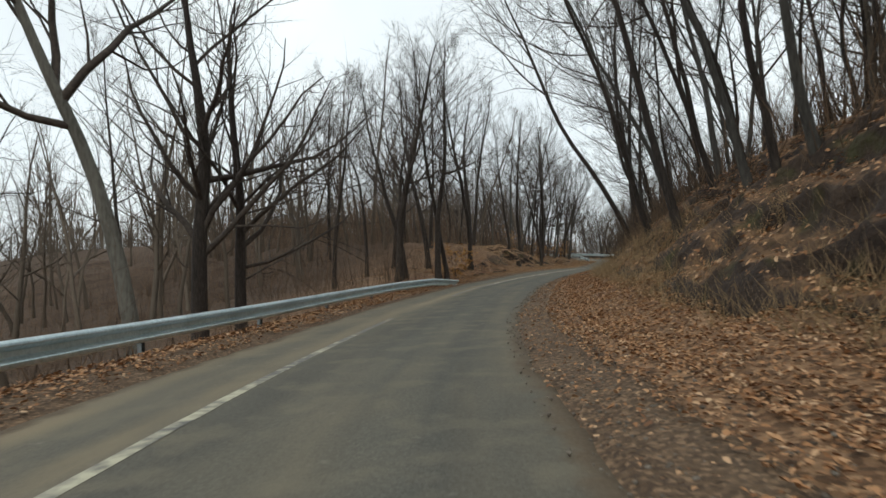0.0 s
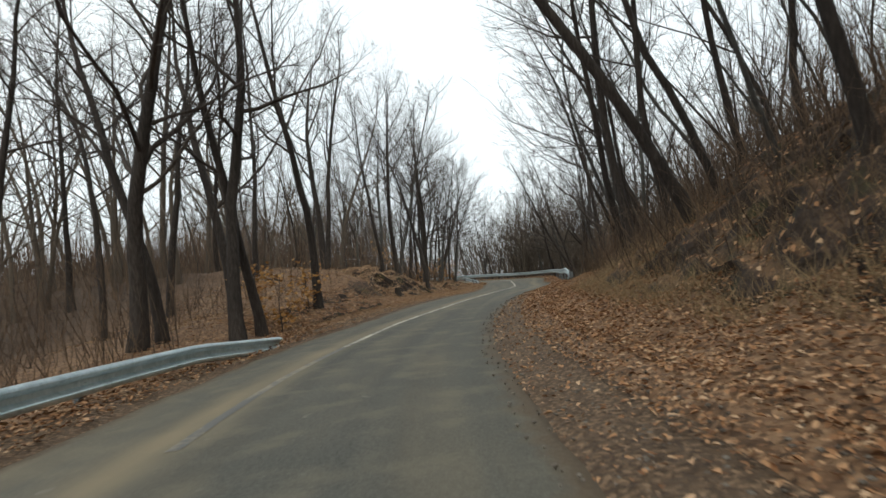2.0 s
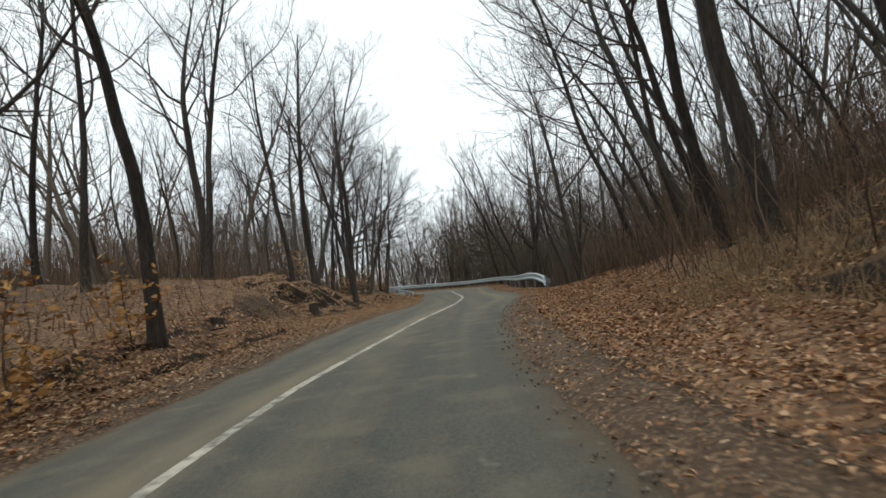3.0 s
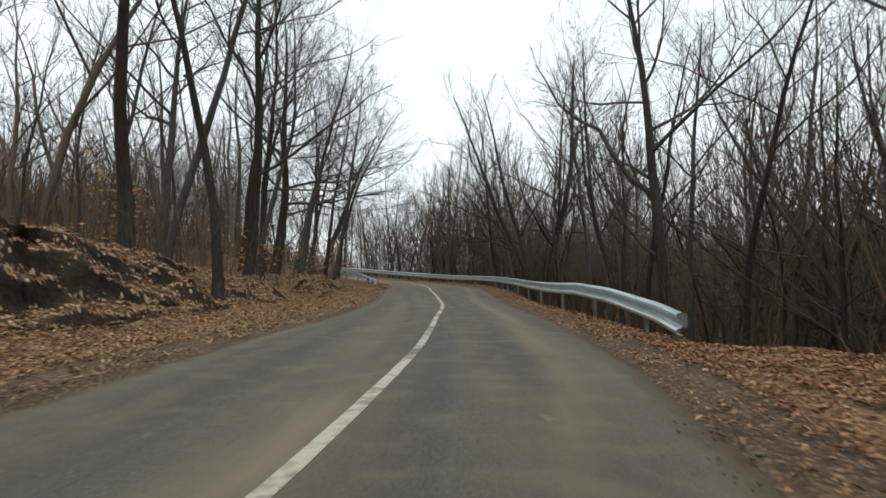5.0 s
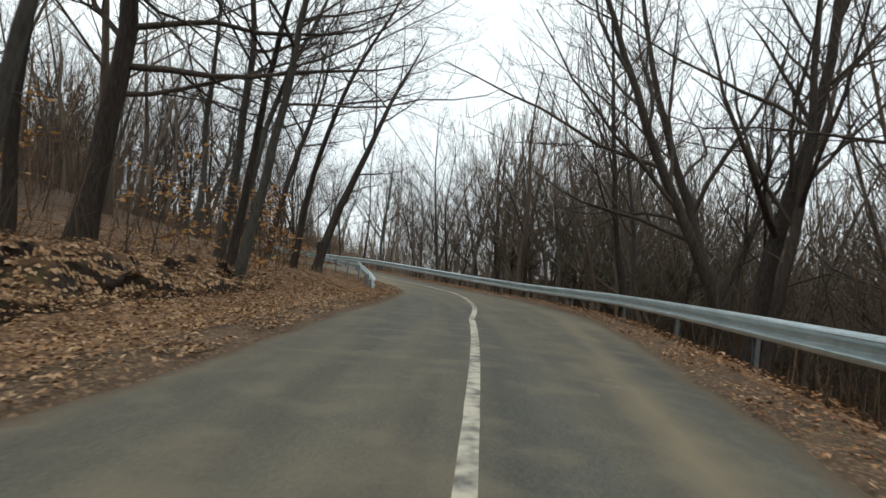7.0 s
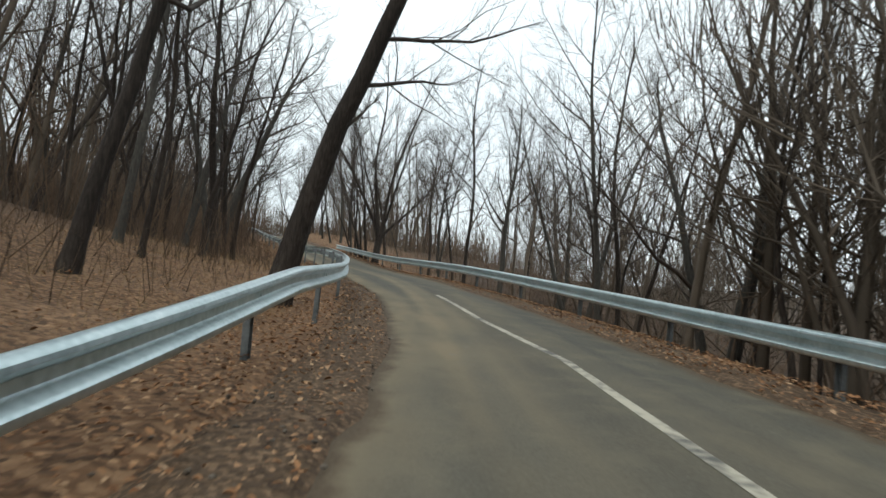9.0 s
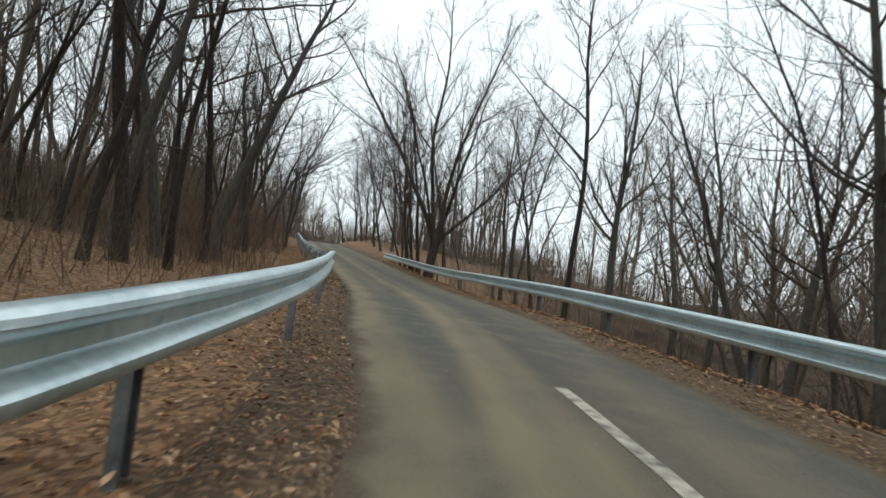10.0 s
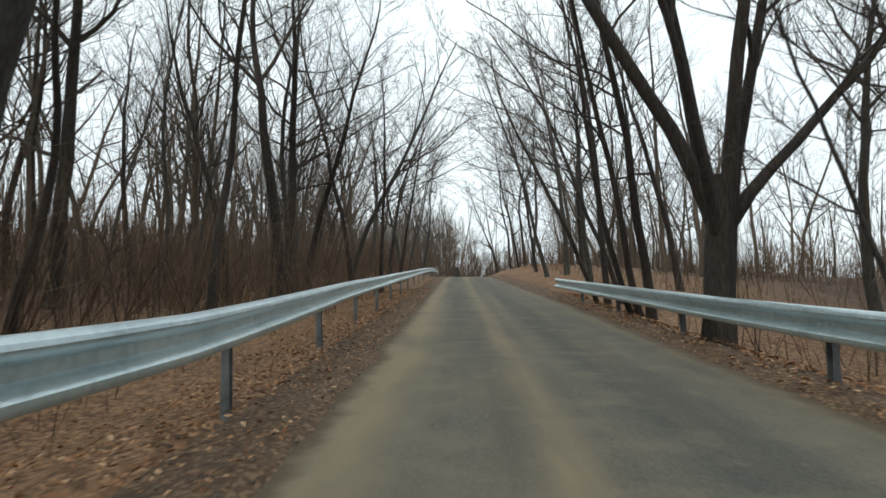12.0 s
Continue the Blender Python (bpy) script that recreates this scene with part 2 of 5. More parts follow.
def asphalt_mat():
    """Worn asphalt. The map's u is metres across, v metres along the road."""
    m = bpy.data.materials.new("worn_asphalt")
    m.use_nodes = True
    n, l = m.node_tree.nodes, m.node_tree.links
    b = n["Principled BSDF"]
    b.inputs["Roughness"].default_value = 0.85
    b.inputs["Specular IOR Level"].default_value = 0.25
    uv = n.new("ShaderNodeUVMap"); uv.uv_map = "road"
    def tex(scale, detail, sx=1.0, sy=1.0):
        mp, t = n.new("ShaderNodeMapping"), n.new("ShaderNodeTexNoise")
        mp.inputs["Scale"].default_value = (sx, sy, 1)
        l.new(uv.outputs[0], mp.inputs[0]); l.new(mp.outputs[0], t.inputs["Vector"])
        t.inputs["Scale"].default_value, t.inputs["Detail"].default_value = scale, detail
        return t.outputs[0]
    def ramp(src, stops):
        r = n.new("ShaderNodeValToRGB")
        e = r.color_ramp.elements
        while len(e) < len(stops):
            e.new(0.5)
        for q, (p, c) in zip(e, stops):
            q.position, q.color = p, (*c, 1)
        l.new(src, r.inputs[0])
        return r.outputs[0]
    def mix(f, a, c, mode='MIX'):
        x = n.new("ShaderNodeMixRGB"); x.blend_type = mode
        if isinstance(f, float):
            x.inputs[0].default_value = f
        else:
            l.new(f, x.inputs[0])
        for i, v in ((1, a), (2, c)):
            if isinstance(v, tuple):
                x.inputs[i].default_value = (*v, 1)
            else:
                l.new(v, x.inputs[i])
        return x.outputs[0]
    grain = ramp(tex(60, 3), [(0.34, (0.042, 0.041, 0.035)), (0.66, (0.124, 0.12, 0.1))])
    patch = ramp(tex(0.9, 6), [(0.36, (0.079, 0.077, 0.066)), (0.66, (0.1, 0.094, 0.078))])
    base = mix(0.5, grain, patch)
    mott = ramp(tex(26, 5), [(0.35, (0.8, 0.8, 0.8)), (0.65, (1.14, 1.13, 1.1))])
    base = mix(1.0, base, mott, 'MULTIPLY')
    track = ramp(tex(1.0, 3, 1.6, 0.03), [(0.4, (0.84, 0.84, 0.85)), (0.6, (1.08, 1.07, 1.05))])
    base = mix(1.0, base, track, 'MULTIPLY')
    # tan dust lies in bands along the road
    band = ramp(tex(1.0, 4, 1.1, 0.05), [(0.42, (0, 0, 0)), (0.62, (1, 1, 1))])
    blot = ramp(tex(1.3, 5, 1.0, 0.5), [(0.3, (0.15, 0.15, 0.15)), (0.65, (1, 1, 1))])
    dusty = mix(1.0, band, blot, 'MULTIPLY')
    att = n.new("ShaderNodeAttribute"); att.attribute_name = "dust"
    faint = mix(1.0, dusty, (0.42, 0.42, 0.42), 'MULTIPLY')
    drift = ramp(tex(1.6, 5, 1.0, 0.35), [(0.28, (0.35, 0.35, 0.35)), (0.6, (1, 1, 1))])
    laid = mix(1.0, att.outputs["Color"], drift, 'MULTIPLY')
    dd = mix(1.0, faint, laid, 'ADD')
    sc = n.new("ShaderNodeMath"); sc.operation = 'MULTIPLY'; sc.inputs[1].default_value = 1.0
    l.new(dd, sc.inputs[0])
    base = mix(sc.outputs[0], base, (0.205, 0.165, 0.105))
    smear = ramp(tex(1.9, 7), [(0.5, (0, 0, 0)), (0.66, (0.42, 0.42, 0.42))])
    base = mix(smear, base, (0.17, 0.145, 0.1))
    ad = n.new("ShaderNodeAttribute"); ad.attribute_name = "dirt"
    rag = ramp(tex(3.0, 7), [(0.3, (0, 0, 0)), (0.7, (1, 1, 1))])
    sm = n.new("ShaderNodeMath"); sm.operation = 'MULTIPLY_ADD'; sm.inputs[1].default_value = 1.9
    off = n.new("ShaderNodeMath"); off.operation = 'SUBTRACT'; off.inputs[1].default_value = 0.95; off.use_clamp = True
    l.new(ad.outputs["Fac"], sm.inputs[0]); l.new(rag, sm.inputs[2]); l.new(sm.outputs[0], off.inputs[0])
    base = mix(off.outputs[0], base, mix(tex(30, 4), (0.05, 0.034, 0.021), (0.14, 0.105, 0.068)))
    spots = ramp(tex(4.2, 2, 1.0, 0.7), [(0.70, (0, 0, 0)), (0.76, (1, 1, 1))])
    f2 = n.new("ShaderNodeMath"); f2.operation = 'MULTIPLY'; f2.inputs[1].default_value = 0.5
    l.new(spots, f2.inputs[0])
    base = mix(f2.outputs[0], base, (0.19, 0.17, 0.14))
    l.new(base, b.inputs["Base Color"])
    bp = n.new("ShaderNodeBump"); bp.inputs["Strength"].default_value, bp.inputs["Distance"].default_value = 0.35, 0.01
    l.new(tex(90, 3), bp.inputs["Height"]); l.new(bp.outputs[0], b.inputs["Normal"])
    return m, tex


ASPHALT, _ = asphalt_mat()


def paint_mat(name, wear, tone):
    m = bpy.data.materials.new(name)
    m.use_nodes = True
    n, l = m.node_tree.nodes, m.node_tree.links
    b = n["Principled BSDF"]
    b.inputs["Roughness"].default_value = 0.75
    uv, t, t2 = n.new("ShaderNodeUVMap"), n.new("ShaderNodeTexNoise"), n.new("ShaderNodeTexNoise")
    uv.uv_map = "road"
    t.inputs["Scale"].default_value, t.inputs["Detail"].default_value = 7, 8
    t2.inputs["Scale"].default_value, t2.inputs["Detail"].default_value = 0.7, 3
    l.new(uv.outputs[0], t.inputs["Vector"]); l.new(uv.outputs[0], t2.inputs["Vector"])
    s = n.new("ShaderNodeMath"); s.operation = 'ADD'
    l.new(t.outputs[0], s.inputs[0]); l.new(t2.outputs[0], s.inputs[1])
    r = n.new("ShaderNodeValToRGB")
    e = r.color_ramp.elements
    e[0].position, e[0].color = wear - 0.07, (0.1, 0.095, 0.085, 1)
    e[1].position, e[1].color = wear + 0.09, (*tone, 1)
    hf = n.new("ShaderNodeMath"); hf.operation = 'MULTIPLY'; hf.inputs[1].default_value = 0.5
    l.new(s.outputs[0], hf.inputs[0]); l.new(hf.outputs[0], r.inputs[0]); l.new(r.outputs[0], b.inputs["Base Color"])
    return m


PAINT = paint_mat("worn_white_paint", 0.465, (0.46, 0.42, 0.33))
PAINT_WORN = paint_mat("half_worn_paint", 0.52, (0.42, 0.39, 0.28))
PAINT_FADED = paint_mat("faded_dusty_paint", 0.55, (0.24, 0.2, 0.13))

# ---- the road's line: x, y, z of the carriageway under the rider, then stations along it ----
REF = [
    (-0.00, -14.00, -0.15),
    (0.00, 0.00, 0.01),
    (0.05, 3.99, 0.02),
    (0.23, 8.01, -0.01),
    (0.69, 11.75, 0.01),
    (1.33, 15.64, 0.09),
    (2.01, 20.04, 0.17),
    (2.78, 24.04, 0.22),
    (7.35, 36.50, 0.59),
    (10.31, 43.16, 0.69),
    (12.11, 47.84, 0.72),
    (13.83, 52.49, 0.67),
    (15.28, 56.99, 0.71),
    (19.84, 74.82, 1.17),
    (19.42, 82.32, 1.36),
    (19.12, 87.38, 1.53),
    (18.59, 92.09, 1.74),
    (17.66, 96.79, 1.97),
    (16.37, 101.89, 2.15),
    (14.85, 107.00, 2.24),
    (10.65, 118.24, 3.00),
    (5.74, 131.35, 3.95),
    (0.14, 146.34, 5.05),
    (-6.16, 163.20, 5.95),
    (-13.17, 181.93, 6.19),
]


def smooth_line(pts):
    p = np.array(pts, float)
    q = np.vstack([2 * p[0] - p[1], p, 2 * p[-1] - p[-2]])
    out = []
    for i in range(1, len(q) - 2):
        k = [np.linalg.norm(q[j + 1] - q[j]) ** 0.5 for j in (i - 1, i, i + 1)]
        t1, t2, t3 = k[0], k[0] + k[1], sum(k)
        for t in np.linspace(t1, t2, 20, endpoint=False):
            a1 = (t1 - t) / t1 * q[i - 1] + t / t1 * q[i]
            a2 = (t2 - t) / (t2 - t1) * q[i] + (t - t1) / (t2 - t1) * q[i + 1]
            a3 = (t3 - t) / (t3 - t2) * q[i + 1] + (t - t2) / (t3 - t2) * q[i + 2]
            b1, b2 = (t2 - t) / t2 * a1 + t / t2 * a2, (t3 - t) / (t3 - t1) * a2 + (t - t1) / (t3 - t1) * a3
            out.append((t2 - t) / (t2 - t1) * b1 + (t - t1) / (t2 - t1) * b2)
    out.append(p[-1])
    d = np.array(out)
    s = np.concatenate([[0], np.cumsum(np.hypot(*np.diff(d[:, :2], axis=0).T))])
    g = np.arange(0, s[-1], 0.5)
    d = np.stack([np.interp(g, s, d[:, k]) for k in range(3)], 1)
    for _ in range(60):
        d[1:-1] = 0.25 * d[:-2] + 0.5 * d[1:-1] + 0.25 * d[2:]
    return d


LINE = smooth_line(REF)
STA = np.concatenate([[0], np.cumsum(np.hypot(*np.diff(LINE[:, :2], axis=0).T))])
TAN = np.gradient(LINE[:, :2], axis=0)
TAN /= np.linalg.norm(TAN, axis=1)[:, None]
RGT = np.stack([TAN[:, 1], -TAN[:, 0]], 1)
S_END = STA[-1]


def at(s, lat, dz=0.0):
    """World places of stations s, metres to the right lat and metres above the carriageway dz."""
    s, lat, dz = np.broadcast_arrays(np.asarray(s, float), lat, dz)
    x, y, z = (np.interp(s, STA, LINE[:, k]) for k in range(3))
    rx, ry = np.interp(s, STA, RGT[:, 0]), np.interp(s, STA, RGT[:, 1])
    return np.stack([x + rx * lat, y + ry * lat, z + dz + BANK(s) * lat], -1)


def table(rows):
    a = np.array(rows, float)
    return lambda s: np.interp(s, a[:, 0], a[:, 1])


EDGE_L = table([(0, -4), (19, -3.69), (30, -3.72), (36, -3.5), (43, -3.64), (48, -3.34), (56, -3.57), (65, -3.46), (72, -2.97), (78, -2.46), (85, -2.3), (91, -1.5), (96, -0.442), (101, -0.136), (108, -0.384), (113, -0.95), (122, -1.1), (140, -1.1), (205, -1)])
EDGE_R = table([(0, 0.9), (17, 0.826), (27, 0.64), (36, 0.952), (45, 0.823), (50, 0.989), (55, 1.4), (60, 1.88), (70, 2.35), (77, 2.39), (83, 3.04), (89, 3.68), (97, 3.91), (105, 3.39), (113, 2.8), (120, 2.9), (130, 2.9), (140, 3), (157, 2.8), (205, 2.6)])
MID = table([(0, -2.35), (17, -2.13), (28, -2.25), (34, -1.97), (38, -2.04), (41, -1.97), (45, -1.84), (50, -1.34), (57, -0.907), (62, -0.633), (69, -0.425), (75, 0.0389), (86, 0.311), (92, 0.985), (97, 1.88), (101, 1.97), (105, 1.5), (112, 1.18)])
BANK = table([(0, 0.0), (250, 0.0)])

# heights of the ground beyond the carriageway's edge: distance out, and height over the road, station by station
OUT = [0, 0.5, 1.0, 1.5, 2.1, 2.8, 3.4, 5, 8, 12, 20, 40, 80, 160, 400]
RIGHT = [(0, [0, .05, .14, .3, .52, .98, 1.62, 3.0, 4.2, 5.0, 6.4, 10, 16, 24, 30]),
         (34, [0, .05, .14, .28, .5, .92, 1.55, 2.9, 4.0, 4.8, 6.0, 9, 13, 22, 34]),
         (40, [0, .05, .14, .28, .48, .8, 1.35, 2.45, 3.4, 4.2, 5.2, 8, 12, 22, 34]),
         (47, [0, .05, .1, .19, .32, .5, .8, 1.35, 1.9, 2.3, 2.7, 3.2, 6, 20, 40]),
         (57, [0, .03, .05, .08, .13, .18, .22, .25, 0, -1.2, -3.8, -6, 5, 26, 52]),
         (61, [0, .03, .04, .03, 0, -.05, -.12, -.4, -1.5, -3, -5.5, -7, 5, 26, 52]),
         (64, [0, .04, .03, -.15, -.5, -.9, -1.3, -2.0, -3.4, -5, -7.5, -8, 5, 26, 52]),
         (95, [0, .04, .02, -.15, -.5, -.9, -1.3, -2.0, -3.4, -5, -7.5, -8, 3, 20, 44]),
         (120, [0, .03, -.1, -.45, -.85, -1.2, -1.55, -2.3, -3.6, -5, -7.5, -11, -11, -4, 8]),
         (134, [0, .03, -.18, -.5, -.8, -1.0, -1.2, -1.6, -2.3, -3.2, -5.2, -9, -10, -5, 6]),
         (138, [0, .04, -.1, -.28, -.45, -.52, -.56, -.75, -.95, -1.6, -3, -7, -10, -8, 0]),
         (150, [0, .06, .15, .3, .45, .55, .6, .6, .4, .1, -.6, -3, -6, -5, 2]),
         (210, [0, .1, .25, .5, .7, .9, 1.0, 1.1, 1.1, .8, .3, -1, -3, -3, 4])]
LEFT = [(0, [0, .07, .05, -.25, -.7, -1.1, -1.6, -2.4, -4, -5.8, -8.5, -15, -22, -27, -20]),
        (28, [0, .07, .05, -.2, -.5, -.8, -1.1, -1.7, -2.8, -4, -6, -11, -17, -22, -15]),
        (38, [0, .06, .1, .12, .1, .05, 0, -.15, -.5, -1.0, -2.0, -6, -11, -14, -8]),
        (46, [0, .06, .12, .22, .45, .55, .55, .5, .4, .2, -.2, -2.5, -5, -6, 2]),
        (56, [0, .06, .15, .32, .58, 1.4, 1.85, 2.3, 2.6, 2.8, 2.9, 1.5, -4, -12, -6]),
        (63, [0, .05, .12, .24, .44, 1.3, 1.75, 2.15, 2.45, 2.7, 3.0, 2.5, -1, -9, -5]),
        (69, [0, .05, .12, .24, .42, .85, 1.15, 1.45, 1.8, 2.2, 3.0, 3.5, 1, -7, -4]),
        (74, [0, .05, .12, .22, .36, .74, .82, .95, 1.25, 1.7, 2.8, 3.4, -1, -10, -8]),
        (84, [0, .05, .1, .2, .33, .65, .72, .9, 1.3, 1.9, 3.2, 4.6, 0, -10, -8]),
        (94, [0, .03, 0, -.05, 0, .15, .3, .6, 1.3, 2.2, 4.0, 5.6, 1, -9, -7]),
        (112, [0, .02, -.05, -.12, -.1, 0, .1, .4, 1.1, 2.1, 4.0, 5.2, 1, -8, -6]),
        (130, [0, .02, -.05, -.15, -.25, -.3, -.3, -.25, 0, .6, 1.9, 3.6, 2, -4, -2]),
        (210, [0, .05, .1, .2, .4, .6, .8, 1.0, 1.2, 1.6, 2.5, 4.8, 8, 12, 18])]


def side_height(rows, s, out):
    sta = np.array([r[0] for r in rows], float)
    prof = np.array([r[1] for r in rows], float)
    cols = np.stack([np.interp(s, sta, prof[:, k]) for k in range(len(OUT))], -1)
    o = np.asarray(OUT, float)
    out = np.clip(out, 0, o[-1] - 1e-6)
    i = np.clip(np.searchsorted(o, out, side="right") - 1, 0, len(o) - 2)
    a = np.take_along_axis(cols, i[:, None], 1)[:, 0]
    b = np.take_along_axis(cols, i[:, None] + 1, 1)[:, 0]
    f = (out - o[i]) / (o[i + 1] - o[i])
    return a + (b - a) * f


COARSE = slice(0, len(STA), 3)


def place_of(xy):
    """Station and metres to the right of places in plan; stations blend softly far from the road."""
    xy = np.asarray(xy, float)
    s, lat, zr = (np.zeros(len(xy)) for _ in range(3))
    ref, rs, rz, rr = LINE[COARSE, :2], STA[COARSE], LINE[COARSE, 2], RGT[COARSE]
    for a in range(0, len(xy), 8000):
        c = xy[a:a + 8000]
        d = np.hypot(c[:, None, 0] - ref[None, :, 0], c[:, None, 1] - ref[None, :, 1])
        k = d.argmin(1)
        dm = d[np.arange(len(c)), k]
        w = np.exp(-(d - dm[:, None]) / (0.04 + 0.2 * np.maximum(dm - 4, 0))[:, None])
        w /= w.sum(1)[:, None]
        dx = c - ref[k]
        along = (dx * TAN[COARSE][k]).sum(1)
        near = dm < 12
        s[a:a + 8000] = np.where(near, rs[k] + along, w @ rs)
        zr[a:a + 8000] = np.where(near, np.interp(rs[k] + along, STA, LINE[:, 2]), w @ rz)
        sg = np.sign((dx * rr[k]).sum(1))
        lat[a:a + 8000] = np.where(near, (dx * rr[k]).sum(1), sg * dm)
    return s, lat, zr


def height(xy, rough=True):
    s, lat, zr = place_of(xy)
    el, er = EDGE_L(s), EDGE_R(s)
    h = np.where(lat > 0.5 * (el + er), side_height(RIGHT, s, lat - er), side_height(LEFT, s, el - lat))
    if rough:
        off = np.maximum(lat - er, el - lat)
        amp = np.clip((off - 0.3) / 2.0, 0, 1) * np.where(off > 15, 2.2, 1.0)
        bump = np.array([noise.noise((x * 0.55, y * 0.55, 3.1)) * 0.16 + noise.noise((x * 1.9, y * 1.9, 7.7)) * 0.07 + noise.noise((x * 0.12, y * 0.12, 1.3)) * 0.3 for x, y in np.asarray(xy)])
        h = h + bump * amp
        cut = np.clip((off - 2.3) / 0.7, 0, 1) * np.clip((6.5 - off) / 2.0, 0, 1) * (lat > 0) * np.clip((50 - s) / 6, 0, 1)
        lump = np.array([noise.noise((x * 1.05, y * 1.05, 21.0)) * 0.34 + noise.noise((x * 2.6, y * 2.6, 5.0)) * 0.16 if c > 0 else 0.0 for (x, y), c in zip(np.asarray(xy), cut)])
        h = h + lump * cut
    return zr + h, s, lat


def mesh_from(name, verts, faces, mat=None, smooth=False):
    me = bpy.data.meshes.new(name)
    verts = np.asarray(verts, np.float32)
    if isinstance(faces, np.ndarray):
        nv = faces.shape[1]
        me.vertices.add(len(verts)); me.vertices.foreach_set("co", verts.ravel())
        me.loops.add(faces.size); me.loops.foreach_set("vertex_index", faces.astype(np.int32).ravel())
        me.polygons.add(len(faces)); me.polygons.foreach_set("loop_start", np.arange(0, faces.size, nv, dtype=np.int32))
        me.update(calc_edges=True)
    else:
        me.from_pydata(verts.tolist(), [], faces)
    if mat:
        me.materials.append(mat)
    if smooth:
        me.shade_smooth()
    return me


def part(name, me, parent, label=""):
    ob = new(name, me)
    ob.parent = parent
    return tagged(ob, label) if label else ob


# ---- ground: one sheet to the horizon ----
def axis(lo, hi, step, reach):
    mid = np.arange(lo, hi + step / 2, step)
    grow, v = [], step
    d = 0.0
    while d < reach:
        v *= 1.22
        d += v
        grow.append(d)
    grow = np.array(grow)
    return np.concatenate([lo - grow[::-1], mid, hi + grow])


gx, gy = axis(-22, 48, 0.42, 700), axis(-16, 172, 0.42, 700)
XX, YY = np.meshgrid(gx, gy)
gxy = np.stack([XX.ravel(), YY.ravel()], 1)
gz, gs, glat = height(gxy)
inside = (glat > EDGE_L(gs) - 0.55) & (glat < EDGE_R(gs) + 0.55) & (gs > -1) & (gs < S_END + 1)
gz = np.where(inside, gz - 0.18, gz)
under = np.clip((glat - EDGE_R(gs) - 2.3) / 0.5, 0, 1) * np.clip((EDGE_R(gs) + 6.4 - glat) / 0.6, 0, 1) * np.clip((gs - 9.5) / 2, 0, 1) * np.clip((49 - gs) / 6, 0, 1)
gz = gz - 0.55 * under
under = np.clip((EDGE_L(gs) - glat - 1.85) / 0.4, 0, 1) * np.clip((4.2 - EDGE_L(gs) + glat) / 0.5, 0, 1) * np.clip((gs - 57) / 2, 0, 1) * np.clip((88.5 - gs) / 2, 0, 1)
under = np.maximum(under, 0.8 * np.clip((EDGE_L(gs) - glat - 1.25) / 0.4, 0, 1) * np.clip((2.75 - EDGE_L(gs) + glat) / 0.4, 0, 1) * np.clip((gs - 43.5) / 2, 0, 1) * np.clip((55 - gs) / 2, 0, 1))
gz = gz - 0.35 * under
nx, ny = len(gx), len(gy)
ii = (np.arange(ny - 1)[:, None] * nx + np.arange(nx - 1)[None, :]).ravel()
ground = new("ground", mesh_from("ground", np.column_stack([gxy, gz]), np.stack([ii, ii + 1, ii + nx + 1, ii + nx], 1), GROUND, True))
# deep: 0 near the road, 1 from 11.5 m beyond its edge
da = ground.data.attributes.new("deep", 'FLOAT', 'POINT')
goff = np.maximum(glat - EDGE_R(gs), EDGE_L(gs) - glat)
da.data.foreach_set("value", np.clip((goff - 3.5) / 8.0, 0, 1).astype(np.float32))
tagged(ground, "woodland ground covered with brown fallen leaves", "ground", kind="structure")


# ---- road ----
def ribbon(name, s, rows, mat, smooth=True, dust=None, dirt=None):
    """A strip along the stations s through rows of (lat, dz), each an array over s."""
    vs = np.concatenate([at(s, la, dz) for la, dz in rows])
    n = len(s)
    i = (np.arange(len(rows) - 1)[:, None] * n + np.arange(n - 1)[None, :]).ravel()
    me = mesh_from(name, vs, np.stack([i, i + n, i + n + 1, i + 1], 1)[:, ::-1], mat, smooth)
    uv = me.uv_layers.new(name="road")
    la = np.concatenate([np.broadcast_to(r[0], s.shape) for r in rows])
    idx = np.zeros(len(me.loops), np.int32)
    me.loops.foreach_get("vertex_index", idx)
    uv.data.foreach_set("uv", np.stack([la[idx], np.tile(s, len(rows))[idx]], 1).astype(np.float32).ravel())
    if dust is not None:
        a = me.attributes.new("dust", 'FLOAT', 'POINT')
        a.data.foreach_set("value", np.concatenate(dust).astype(np.float32))
        a = me.attributes.new("dirt", 'FLOAT', 'POINT')
        a.data.foreach_set("value", np.concatenate(dirt).astype(np.float32))
    return me


rs_ = np.arange(0.0, S_END - 1, 0.5)
wob = np.array([noise.noise((s * 0.9, 0, 0)) * 0.1 + noise.noise((s * 3.1, 5, 0)) * 0.05 for s in rs_])
wob2 = np.array([noise.noise((s * 0.9, 9, 0)) * 0.1 + noise.noise((s * 3.1, 15, 0)) * 0.05 for s in rs_])
el, er, md = EDGE_L(rs_) + wob, EDGE_R(rs_) + wob2, MID(rs_)
lanes, dust, dirt = [], [], []
lanes.append((el - 0.02, -0.12)); dust.append(0 * rs_ + 0.5); dirt.append(0 * rs_ + 1.0)
def hump(d, w):
    return np.exp(-(d / w) ** 2)


def span(a, c, soft=6.0):
    return np.clip((rs_ - a) / soft, 0, 1) * np.clip((c - rs_) / soft, 0, 1)


